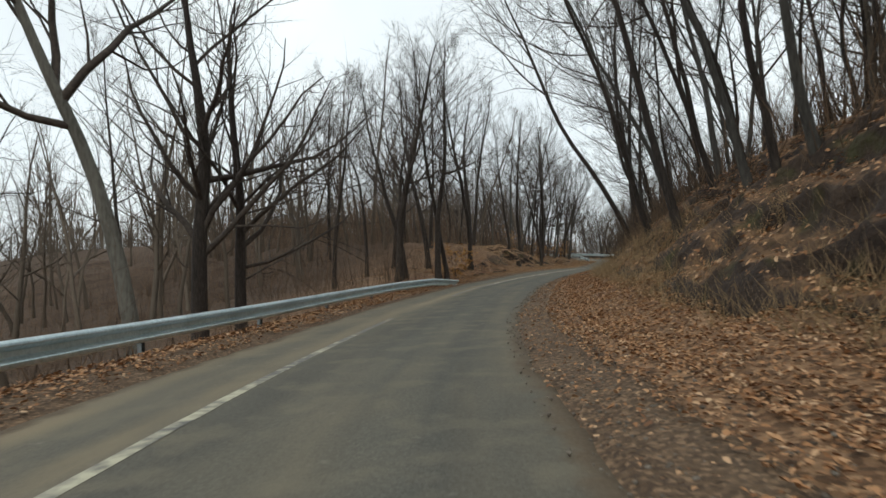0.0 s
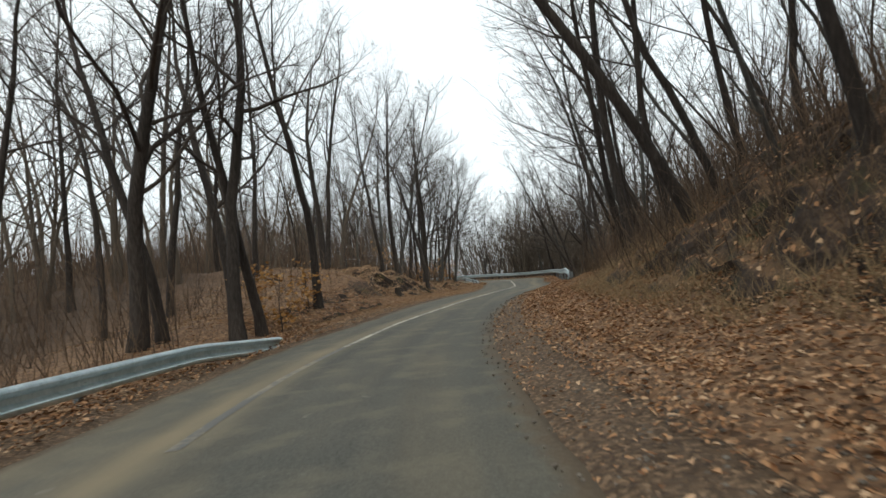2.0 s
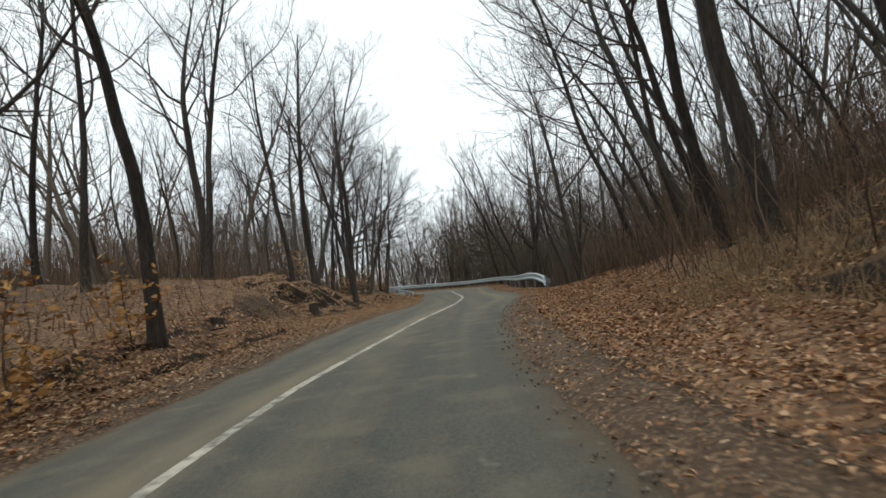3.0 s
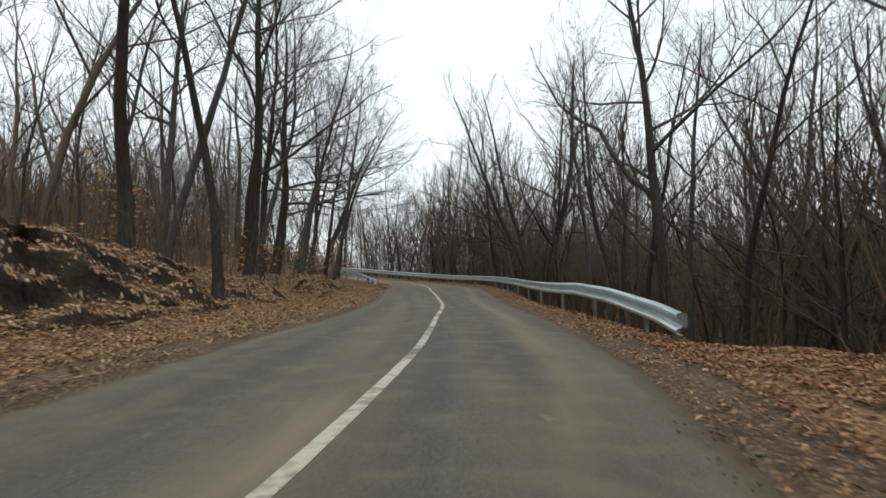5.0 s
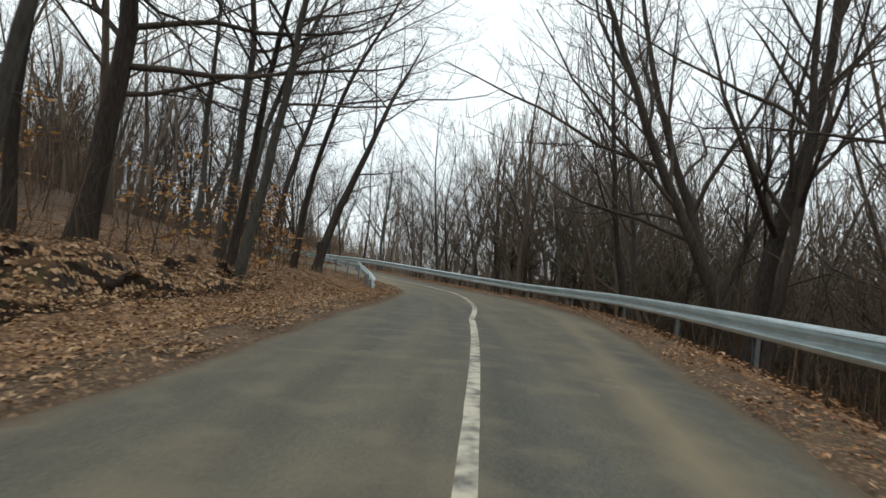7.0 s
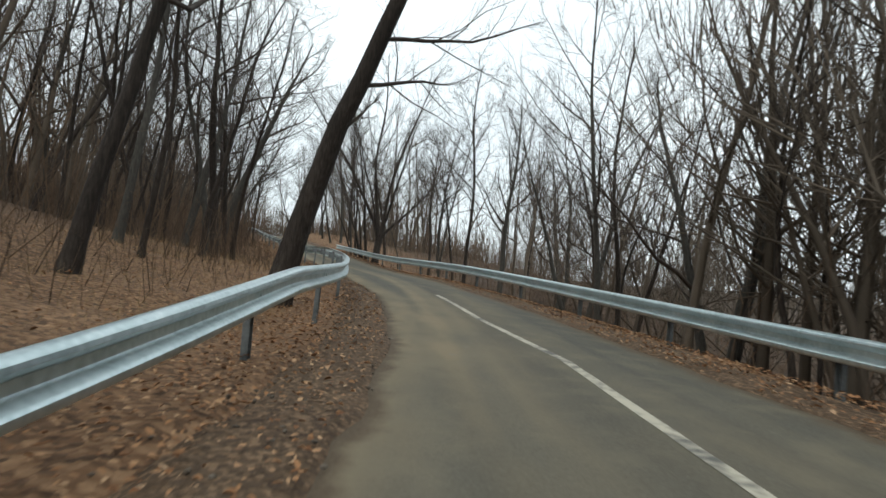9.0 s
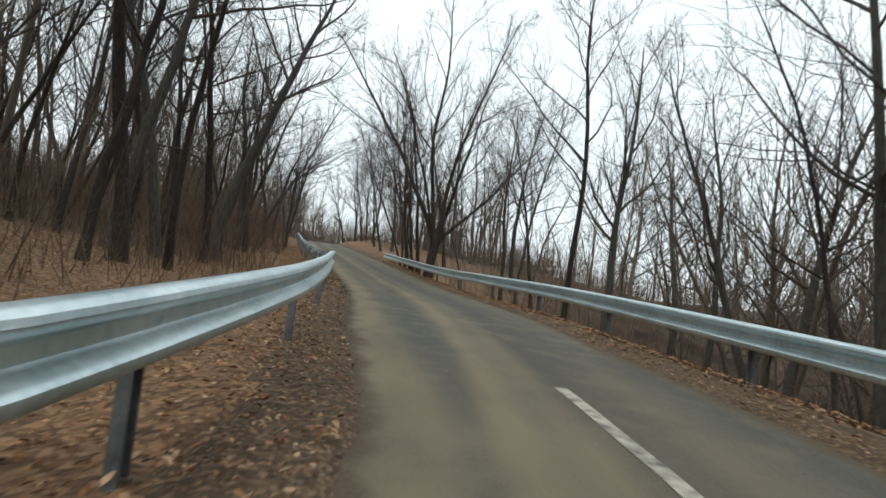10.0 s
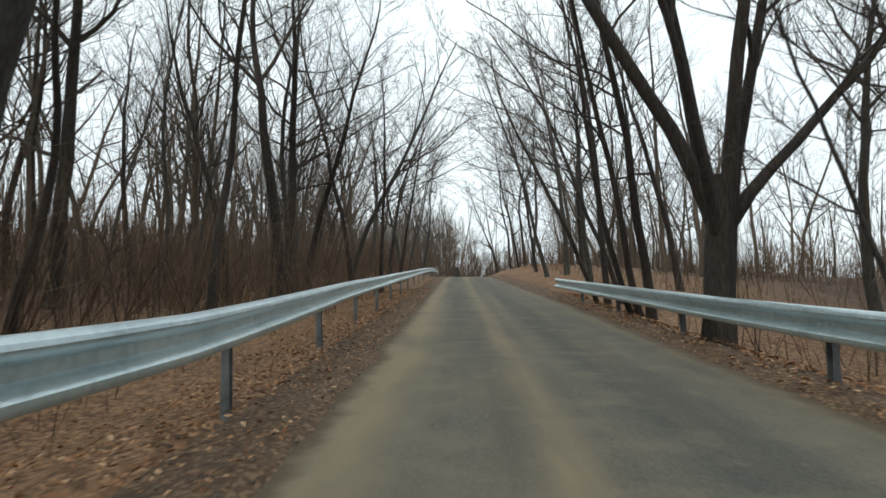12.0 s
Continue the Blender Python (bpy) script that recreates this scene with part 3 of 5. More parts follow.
for f in np.linspace(0, 1, 33):      # grit gathers at the edges and between the wheel tracks
    la = el + (er - el) * f
    lanes.append((la, 0.025 * np.sin(math.pi * f) * np.ones_like(rs_)))
    g = 0.75 * hump(la - md + 0.22, 0.24) * span(-9, 62) + 0.45 * hump(la - el - 0.3, 0.3) * span(-9, 40)
    g = g + 0.6 * hump(la - er + 0.95, 0.2) * span(52, 92) + 0.18 * hump(la - er, 0.3) + 0.5 * hump(la - el, 0.25) + 0.5 * hump(la - el, 0.5) * span(92, 118)
    g = g + 1.1 * hump(la - el - 0.36, 0.28) * span(99, 250) + 0.45 * hump(la - er + 0.15, 0.22) * span(108, 250)
    g = g + 0.8 * hump(la - 0.6, 0.17) * span(96, 250) + 0.25 * hump(la - 1.05, 0.16) * span(100, 250) + 0.35 * hump(la - 1.2, 0.9) * span(88, 112)
    dust.append(np.clip(g, 0, 1))
    dirt.append(np.clip(hump(la - el, 0.2) + hump(la - er, 0.24), 0, 1))
lanes.append((er + 0.02, -0.12)); dust.append(0 * rs_ + 0.5); dirt.append(0 * rs_ + 1.0)
road = new("road", ribbon("road", rs_, lanes, ASPHALT, dust=dust, dirt=dirt))
tagged(road, "narrow grey asphalt road dusted with tan grit", "road", kind="structure")


def shoulder(name, side):
    e = EDGE_R(rs_) + wob2 if side > 0 else EDGE_L(rs_) + wob
    rows = []
    for o in (-0.12, 0.05, 0.3, 0.6, 1.0):
        h = side_height(RIGHT if side > 0 else LEFT, rs_, np.full_like(rs_, max(o, 0)))
        j = np.array([noise.noise((s * 2.3, o * 4, side)) for s in rs_])
        rows.append((e + side * o, h + 0.03 * (o > 0) + j * 0.025 * (o > 0) - 0.02 * (o < 0) - 0.2 * (o > 0.9)))
    me = ribbon(name, rs_, rows if side < 0 else rows[::-1], VERGE)
    me.flip_normals()
    ob = new(name, me)
    return tagged(ob, "leaf-strewn gravel verge along the asphalt", "verge", kind="structure")


def face_up(me):
    me.update()
    if sum(p.normal.z for p in me.polygons[:200]) < 0:
        me.flip_normals()


for q in (shoulder("verge_right", 1), shoulder("verge_left", -1), road, ground):
    face_up(q.data)


def paint_line(name, s0, s1, mat, label, half=0.06):
    s = np.arange(s0, s1, 0.4)
    j = np.array([noise.noise((v * 2.0, 31, 0)) * 0.012 for v in s])
    crown = 0.025 * np.sin(math.pi * np.clip((MID(s) - EDGE_L(s)) / (EDGE_R(s) - EDGE_L(s)), 0, 1))
    me = ribbon(name, s, [(MID(s) - half + j, crown + 0.004), (MID(s) + half + j, crown + 0.004)], mat)
    face_up(me)
    return tagged(new(name, me), label, "road marking", kind="structure")


paint_line("centre_line", 4, 24.5, PAINT_WORN, "worn white centre line painted on the asphalt")
paint_line("centre_line", 24.5, 27.5, PAINT_FADED, "faded dusty centre line on the asphalt")
paint_line("centre_line", 34.5, 41, PAINT_FADED, "faded dusty centre line on the asphalt")
paint_line("centre_line", 41, 110, PAINT, "worn white centre line painted on the asphalt")

# ---- guardrails ----
WAVE = [(0.0, 0.312), (0.025, 0.312), (0.06, 0.302), (0.083, 0.284), (0.09, 0.26), (0.076, 0.238), (0.02, 0.206), (0.0, 0.19), (0.0, 0.13),
        (0.015, 0.112), (0.068, 0.09), (0.088, 0.07), (0.088, 0.042), (0.075, 0.018), (0.03, 0.002), (0.0, 0.0)]


def beam_mesh(s, lat, top, inward):
    """One length of W-beam: its folded sheet, 4 mm thick, follows the stations s."""
    prof = [(d, h) for d, h in WAVE] + [(d - 0.006, h + (0.002 if h < 0.156 else -0.002)) for d, h in WAVE[::-1]]
    rings = [at(s, lat + inward * d, top - 0.312 + h) for d, h in prof]
    vs = np.concatenate(rings)
    n, m = len(s), len(prof)
    fs = [(a * n + i, ((a + 1) % m) * n + i, ((a + 1) % m) * n + i + 1, a * n + i + 1) for a in range(m) for i in range(n - 1)]
    fs += [[a * n for a in range(m)][::-1], [a * n + n - 1 for a in range(m)]]
    me = mesh_from("beam", vs, fs, STEEL)
    bm = bmesh.new(); bm.from_mesh(me)
    bmesh.ops.recalc_face_normals(bm, faces=bm.faces)
    for f in bm.faces:
        f.smooth = len(f.verts) == 4
    for e in bm.edges:
        e.smooth = len(e.link_faces) == 2 and e.calc_face_angle() < radians(33)
    bm.to_mesh(me); bm.free()
    return me


def box(bm, lo, hi):
    r = bmesh.ops.create_cube(bm, size=1.0, matrix=Matrix.LocRotScale(((Vector(lo) + Vector(hi)) / 2), None, Vector(hi) - Vector(lo)))
    return r["verts"]


def post_mesh():
    """A rolled channel post, 0.10 x 0.06 m, its top 0.04 m under the beam's edge, its foot in the ground."""
    bm = bmesh.new()
    box(bm, (-0.05, -0.003, -1.25), (0.05, 0.003, 0.0))
    box(bm, (-0.05, -0.06, -1.25), (-0.044, -0.003, 0.0))
    box(bm, (0.044, -0.06, -1.25), (0.05, -0.003, 0.0))
    me = bpy.data.meshes.new("post"); bm.to_mesh(me); bm.free(); me.materials.append(STEEL_DULL)
    return me


def spacer_mesh():
    bm = bmesh.new()
    v = box(bm, (-0.04, 0.0, -0.22), (0.04, 0.11, -0.02))
    bmesh.ops.bevel(bm, geom=bm.edges[:], offset=0.008, segments=1, affect='EDGES')
    me = bpy.data.meshes.new("spacer"); bm.to_mesh(me); bm.free(); me.materials.append(STEEL_DULL)
    return me


def bolt_mesh():
    bm = bmesh.new()
    bmesh.ops.create_cone(bm, cap_ends=True, segments=8, radius1=0.018, radius2=0.012, depth=0.014, matrix=Matrix.Rotation(radians(90), 4, 'X'))
    me = bpy.data.meshes.new("bolt"); bm.to_mesh(me); bm.free(); me.materials.append(STEEL)
    return me


POST, SPACER, BOLT = post_mesh(), spacer_mesh(), bolt_mesh()


def guardrail(s0, s1, lat_of, top_of, inward, first_post, label, spacing=3.66, tail=()):
    """A rail along the road from s0 to s1. tail: stations from which the beam sinks to the ground at an end."""
    base = new("guardrail")
    base.location = at(s0, lat_of(s0), 0.0)
    tagged(base, label, "guardrail", group="guardrails beside the road")
    inv = Matrix.Translation(-base.location)
    joints = [s0] + [s for s in np.arange(first_post - 40 * spacing, s1, spacing) if s0 + 0.6 < s < s1 - 0.6] + [s1]
    for i, (a, b) in enumerate(zip(joints[:-1], joints[1:])):
        s = np.linspace(a - (0.12 if i else 0), b, 9)
        la = lat_of(s) + inward * (0.004 if i % 2 else 0.0)
        me = beam_mesh(s, la, top_of(s), inward)
        me.transform(inv)
        part("beam", me, base)
    for s in joints[1:-1] + ([s0 + 0.55] if not tail else []):
        p, ahead = at(s, lat_of(s), top_of(s)), at(s + 0.1, lat_of(s + 0.1), 0)
        yaw = math.atan2(ahead[1] - p[1], ahead[0] - p[0])
        turn = Matrix.Rotation(yaw + (0 if inward > 0 else math.pi), 4, 'Z')
        # local +y of the turned post points away from the beam's face for the right-hand rail
        m = Matrix.Translation(Vector(p) - base.location)
        pl = part("post", POST, base)
        out = at(s, lat_of(s) - inward * 0.10, top_of(s) - 0.05)
        pl.matrix_basis = Matrix.Translation(Vector(out) - base.location) @ turn @ pose(0, 0, 0, random.uniform(-2, 2), random.uniform(-1.5, 1.5), random.uniform(-4, 4))
        back = pl.matrix_basis.inverted()
        sp = part("spacer", SPACER, pl)
        sp.matrix_basis = back @ Matrix.Translation(Vector(at(s, lat_of(s) - inward * 0.10, top_of(s) - 0.06)) - base.location) @ turn
        bo = part("bolt", BOLT, pl)
        bo.matrix_basis = back @ Matrix.Translation(Vector(at(s + 0.02, lat_of(s) + inward * 0.02, top_of(s) - 0.156)) - base.location) @ turn
    return base


RAIL_A = table([(0, -5.3), (20, -4.9), (30, -4.6), (38, -4.2), (45, -3.6)])
RAIL_R = table([(58, 2.5), (63, 3.05), (68, 3.15), (74, 3.35), (82, 4.1), (90, 4.75), (99, 5.0), (106, 4.5), (114.8, 3.75), (123.5, 3.3), (129, 3.25), (137, 3.3), (145, 3.3)])
RAIL_C = table([(90, -2.4), (94.4, -1.75), (98, -1.43), (101, -1.2), (106, -1.1), (110, -1.16), (116, -1.41), (121, -1.52), (127, -1.7), (135, -1.95), (145, -2.1), (205, -2.1)])
guardrail(2.0, 42.35, RAIL_A, table([(0, 0.6), (36, 0.526), (39.6, 0.49), (42.35, 0.25), (45, 0.1)]), 1, 29.8, "galvanised steel W-beam guardrail sinking into the leaves at its end", tail=(42.35,))
guardrail(61.75, 144.5, RAIL_R, table([(59, 0.386), (62, 0.531), (66, 0.793), (69, 0.883), (78, 0.787), (97, 0.626), (112, 0.7), (124, 0.8), (132, 0.7), (145, 0.6)]), -1, 122.5, "long galvanised steel W-beam guardrail along the outer bend")
guardrail(93.4, 190.0, RAIL_C, table([(92, 0.36), (95, 0.46), (97, 0.58), (101, 0.84), (106, 0.8), (110, 0.832), (115, 0.876), (118, 0.91), (123, 0.94), (128, 0.84), (134, 0.85), (140, 0.83), (160, 0.8)]), 1, 107.0, "galvanised steel W-beam guardrail on the inner side of the bend")

# ---- trees ----
def tube(vs, fs, pts, rad, sides):
    """Adds a tapered tube through pts, in triangles."""
    v, f = tubes(np.asarray(pts, float)[None], np.asarray(rad, float)[None], sides)
    fs.append(f + sum(len(x) for x in vs))
    vs.append(v)


def tubes(pts, rad, sides):
    """Many tapered tubes at once: pts is branch, point, xyz; rad is branch, point."""
    n, m = pts.shape[:2]
    t = np.gradient(pts, axis=1)
    t /= np.linalg.norm(t, axis=2, keepdims=True) + 1e-9
    ref = np.where(np.abs(t[:, :1] @ np.array([0.31, 0.87, 0.38]))[..., None] < 0.9, np.array([0.31, 0.87, 0.38]), np.array([1.0, 0, 0]))
    u = np.cross(t, np.broadcast_to(ref, t.shape))
    u /= np.linalg.norm(u, axis=2, keepdims=True) + 1e-9
    v = np.cross(t, u)
    a = np.arange(sides) * 2 * math.pi / sides
    ring = pts[:, :, None] + (np.cos(a)[:, None] * u[:, :, None] + np.sin(a)[:, None] * v[:, :, None]) * rad[:, :, None, None]
    o = (np.arange(n)[:, None, None] * m + np.arange(m - 1)[None, :, None]) * sides
    j = np.arange(sides)[None, None]
    k = (j + 1) % sides
    q = np.stack([o + j, o + k, o + sides + k, o + sides + j], -1).reshape(-1, 4)
    return ring.reshape(-1, 3), np.concatenate([q[:, [0, 1, 2]], q[:, [0, 2, 3]]])


def cones(p, tip, rad):
    """Twigs: three sides that run out into a point."""
    n = len(p)
    t = tip - p
    t = t / (np.linalg.norm(t, axis=1, keepdims=True) + 1e-9)
    u = np.cross(t, np.where(np.abs(t[:, 2:3]) < 0.9, np.array([0, 0, 1.0]), np.array([1.0, 0, 0])))
    u /= np.linalg.norm(u, axis=1, keepdims=True) + 1e-9
    v = np.cross(t, u)
    rad = np.broadcast_to(rad, (n,))[:, None]
    ring = [p + (u * math.cos(a) + v * math.sin(a)) * rad for a in (0, 2.094, 4.189)]
    i = np.arange(n)[:, None] * 4
    f = np.concatenate([i + np.array([[0, 1, 3]]), i + np.array([[1, 2, 3]]), i + np.array([[2, 0, 3]])])
    return np.stack(ring + [tip], 1).reshape(-1, 3), f


def grow(rng, p0, d0, length, n, wander, rise=0.0):
    """Wandering lines from p0 along d0, of n steps, that turn upward by rise on the way."""
    p, d = np.array(p0, float), np.array(d0, float)
    pts = [p.copy()]
    for _ in range(n):
        d = d + rng.normal(0, wander, d.shape)
        d[:, 2] += rise / n
        d /= np.linalg.norm(d, axis=1, keepdims=True)
        p = p + d * (length / n)[:, None]
        pts.append(p.copy())
    return np.stack(pts, 1)


def bent(rng, p0, d0, length, n, wander, rise=0.0):
    return grow(rng, np.asarray(p0, float)[None], np.asarray(d0, float)[None], np.array([length]), n, wander, rise)[0]


def along(pts, g):
    """Places and ways at the fractions g (branch, child) of the lines pts."""
    n = pts.shape[1] - 1
    x = np.clip(g, 0, 0.9999) * n
    i = x.astype(int)
    r = np.arange(len(pts))[:, None]
    a, b = pts[r, i], pts[r, i + 1]
    return a + (b - a) * (x - i)[..., None], b - a


def off_to(rng, t, angle, roll=None):
    """Ways that leave the ways t by an angle."""
    t = t / (np.linalg.norm(t, axis=-1, keepdims=True) + 1e-9)
    u = np.cross(t, np.where(np.abs(t[..., 2:3]) < 0.9, np.array([0.2, 0.1, 0.97]), np.array([1.0, 0.2, 0])))
    u /= np.linalg.norm(u, axis=-1, keepdims=True) + 1e-9
    v = np.cross(t, u)
    roll = rng.uniform(0, 6.283, t.shape[:-1]) if roll is None else roll
    c, s = np.cos(roll)[..., None], np.sin(roll)[..., None]
    return t * np.cos(angle)[..., None] + (u * c + v * s) * np.sin(angle)[..., None]


def side_dir(rng, t, angle, roll):
    return off_to(rng, np.asarray(t, float)[None], np.array([angle]), np.array([roll]))[0]


def bare_tree(seed, h, r, lean=(0.0, 0.0), first=0.4, limbs=12, stems=1, open_=0.86, detail=2, wander=0.055, low=0.0, arm=0, big=(), spread=1.0):
    """Trunk and crown of a leafless broadleaf tree. stems: trunks from one stool; first: where limbs begin; open_: how far they part;
    low: a long low limb; arm: long slender limbs out over the road; big: limbs of their own (height, way, length, radius); spread: the crown's width."""
    rng = np.random.default_rng(seed)
    tv, tf, cv, cf = [], [], [], []

    def add(geo):
        cf.append(geo[1] + sum(len(x) for x in cv))
        cv.append(geo[0])

    seg, sides, nb, bseg, nt = {2: (7, 5, 10, 3, 8), 1: (4, 3, 7, 2, 6), 0: (3, 3, 5, 1, 4)}[detail]
    for k in range(stems):
        az = 2 * math.pi * k / max(stems, 1) + rng.uniform(0, 1)
        splay = 0.0 if stems == 1 else rng.uniform(0.1, 0.26)
        d0 = np.array([lean[0] + splay * math.cos(az), lean[1] + splay * math.sin(az), 1.0])
        hh = h * (1 if k == 0 else rng.uniform(0.75, 0.97))
        rr = r * (1 if k == 0 else rng.uniform(0.55, 0.85))
        base = np.array([0.9 * r * math.cos(az), 0.9 * r * math.sin(az), -0.35]) if stems > 1 else np.array([0, 0, -0.35])
        trunk = bent(rng, base, d0 / np.linalg.norm(d0), hh, 14, wander, 0.1)
        u = np.linspace(0, 1, 15)
        rad = rr * (1 - 0.93 * u ** 1.15) + 0.01
        rad[0] *= 1.5; rad[1] *= 1.08
        tube(tv, tf, trunk if detail else trunk[::2], rad if detail else rad[::2], {2: 9, 1: 6, 0: 4}[detail])
        f = first + (0.97 - first) * (np.arange(limbs) + rng.uniform(0, 0.9, limbs)) / limbs
        g = (f - first) / (1 - first)
        p, t = along(trunk[None], f[None])
        ang = open_ * (1.2 - 0.6 * g) * rng.uniform(0.75, 1.25, limbs)
        d = off_to(rng, t[0], ang, np.arange(limbs) * 2.4 + rng.uniform(-0.6, 0.6, limbs))
        ln = hh * (0.13 + 0.27 * (1 - g) ** 0.8) * rng.uniform(0.65, 1.3, limbs) * spread
        lr = (rr * (1 - 0.93 * f ** 1.15) + 0.004) * rng.uniform(0.34, 0.62, limbs)
        if k == 0 and len(big):
            bp, _ = along(trunk[None], np.array([[(z + 0.35) / hh for z, *_ in big]]))
            bd = np.array([w for _, w, *_ in big], float)
            p = np.concatenate([p[0], bp[0]])[None]
            d = np.concatenate([d, bd / np.linalg.norm(bd, axis=1, keepdims=True)])
            ln, lr = np.r_[ln, [q[2] for q in big]], np.r_[lr, [q[3] for q in big]]
        if low and k == 0:
            p = np.concatenate([p[0], trunk[4:5]])[None]
            d = np.concatenate([d, [side_dir(rng, trunk[5] - trunk[4], 1.2, low)]])
            ln, lr = np.r_[ln, h * 0.4], np.r_[lr, rr * 0.36]
        if arm and k == 0:
            over = np.array([lean[0], lean[1], 0.0]) / (math.hypot(lean[0], lean[1]) + 1e-6)
            ad = over * 0.9 + np.array([0, 0, 0.45]) + rng.normal(0, 0.16, (arm, 3))
            p = np.concatenate([p[0], trunk[5:5 + arm]])[None]
            d = np.concatenate([d, ad / np.linalg.norm(ad, axis=1, keepdims=True)])
            ln, lr = np.r_[ln, h * rng.uniform(0.34, 0.48, arm)], np.r_[lr, np.full(arm, max(rr * 0.26, 0.018))]
        limb = grow(rng, p[0], d, ln, seg, wander * 2.6, 0.42)
        lu = np.linspace(0, 1, seg + 1)[None]
        add(tubes(limb, lr[:, None] * (1 - 0.86 * lu) + 0.003, sides))
        n1 = len(limb)
        g1 = 0.16 + 0.82 * (np.arange(nb)[None] + rng.uniform(0, 0.9, (n1, nb))) / nb
        bp, bt = along(limb, g1)
        bd = off_to(rng, bt, rng.uniform(0.5, 1.05, (n1, nb))).reshape(-1, 3)
        bl = (ln[:, None] * (0.42 * (1 - g1) + 0.17) * rng.uniform(0.6, 1.35, (n1, nb))).ravel()
        br = grow(rng, bp.reshape(-1, 3), bd, bl, bseg, wander * 3.4, 0.32)
        b0 = np.maximum((lr[:, None] * (1 - 0.86 * g1)).ravel() * 0.48, 0.0045)
        bu = np.linspace(0, 1, bseg + 1)[None]
        if detail:
            add(tubes(br, b0[:, None] * (1 - 0.72 * bu) + 0.001, 3))
        else:
            add(cones(br[:, 0], br[:, -1], b0 * 1.1))
        n2 = len(br)
        g2 = 0.12 + 0.86 * (np.arange(nt)[None] + rng.uniform(0, 0.95, (n2, nt))) / nt
        tp, tt = along(br, g2)
        td = off_to(rng, tt, rng.uniform(0.35, 0.95, (n2, nt)))
        td[..., 2] += 0.14
        tl = bl[:, None] * rng.uniform(0.22, 0.62, (n2, nt)) + 0.06
        add(cones(tp.reshape(-1, 3), (tp + td * tl[..., None]).reshape(-1, 3), {2: 0.0045, 1: 0.005, 0: 0.0075}[detail]))
        if detail:               # short shoots on the limbs and at the tip of the trunk
            g3 = rng.uniform(0.25, 1.0, (n1, 5))
            sp, st_ = along(limb, g3)
            sd = off_to(rng, st_, rng.uniform(0.5, 1.1, (n1, 5)))
            add(cones(sp.reshape(-1, 3), (sp + sd * rng.uniform(0.15, 0.6, (n1, 5, 1))).reshape(-1, 3), 0.005))
            g4 = rng.uniform(0.8, 1.0, (1, 14))
            sp, st_ = along(trunk[None], g4)
            sd = off_to(rng, st_, rng.uniform(0.3, 0.9, (1, 14)))
            add(cones(sp[0], sp[0] + sd[0] * rng.uniform(0.3, 1.1, (14, 1)), 0.007))
    return (np.concatenate(tv), np.concatenate(tf)), (np.concatenate(cv), np.concatenate(cf))


def tree_thing(name, geo, m, label, bark=BARK, group=""):
    base = new(name)
    base.matrix_basis = m
    tagged(base, label, "tree", group=group)
    part("trunk", mesh_from("trunk", geo[0][0], geo[0][1], bark, True), base)
    part("crown", mesh_from("crown", geo[1][0], geo[1][1], TWIG, True), base, "bare branches and fine twigs")
    return base


def stand(s, lat, sink=0.0):
    x, y = at(s, lat)[:2]
    z = height(np.array([[x, y]]))[0][0]
    return Vector((x, y, z - sink))


serial = [0]


def wood(s, lat, r, h=15.0, lean=0.1, bark=BARK, name="tree", label="", big=(), **kw):
    """One tree of its own at station s, lat metres to the right; lean: how far it leans over the road. big: limbs of their own,
    each by its height, how far it goes towards the road, along it and up, its length and radius."""
    serial[0] += 1
    p = stand(s, lat)
    rgt = np.array([np.interp(s, STA, RGT[:, 0]), np.interp(s, STA, RGT[:, 1])])
    over = rgt * (-1 if lat > 0 else 1)
    if bark is BARK and s > 64 and serial[0] % 2 and not label:
        bark = BARK_GREY
    k = over * lean
    own = [(z, (*(over * o + np.array([-rgt[1], rgt[0]]) * a), up), ln, lr) for z, o, a, up, ln, lr in big]
    text = label or ("pale grey-barked bare tree leaning over the road" if bark is BARK_PALE else "grey-barked bare tree at the edge of the wood" if bark is BARK_GREY else "dark-barked bare tree leaning towards the road")
    return tree_thing(name, bare_tree(1000 + serial[0] * 7, h * 0.84, r * 0.9, lean=(k[0], k[1]), big=own, **kw), Matrix.Translation(p), text, bark, "roadside wood")


def forked_tree(s, lat, r, fork, limbs, label):
    """A short thick bole that parts into heavy limbs. limbs: height of the fork, lean over the road, lean along it, radius, length."""
    p = stand(s, lat)
    rng = np.random.default_rng(int(s * 100))
    rgt = np.array([np.interp(s, STA, RGT[:, 0]), np.interp(s, STA, RGT[:, 1])])
    fwd = np.array([-rgt[1], rgt[0]])
    tv, tf, cv, cf = [], [], [], []
    bole = bent(rng, (0, 0, -0.4), (0.02, 0.02, 1), fork + 0.7, 7, 0.025)
    tube(tv, tf, bole, r * np.array([1.45, 1.12, 1.0, 0.96, 0.93, 0.9, 0.82, 0.55]), 14)
    for k, (z, over, along, lr, h) in enumerate(limbs):
        d = -rgt * over * math.copysign(1, lat) + fwd * along
        (a, af), (c, cf_) = bare_tree(7000 + k * 31 + int(s), h, lr, lean=(d[0], d[1]), first=0.3, limbs=11, open_=0.62, wander=0.06)
        i = min(int((z + 0.4) / (fork + 0.7) * 7), 6)
        o = bole[i] + np.array([d[0], d[1], 0.25]) * 0.15
        n0, n1 = sum(len(q) for q in tv), sum(len(q) for q in cv)
        tv.append(a + o); tf.append(af + n0); cv.append(c + o); cf.append(cf_ + n1)
    geo = (np.concatenate(tv), np.concatenate(tf)), (np.concatenate(cv), np.concatenate(cf))
    return tree_thing("tree", geo, Matrix.Translation(p), label, BARK, "roadside wood")


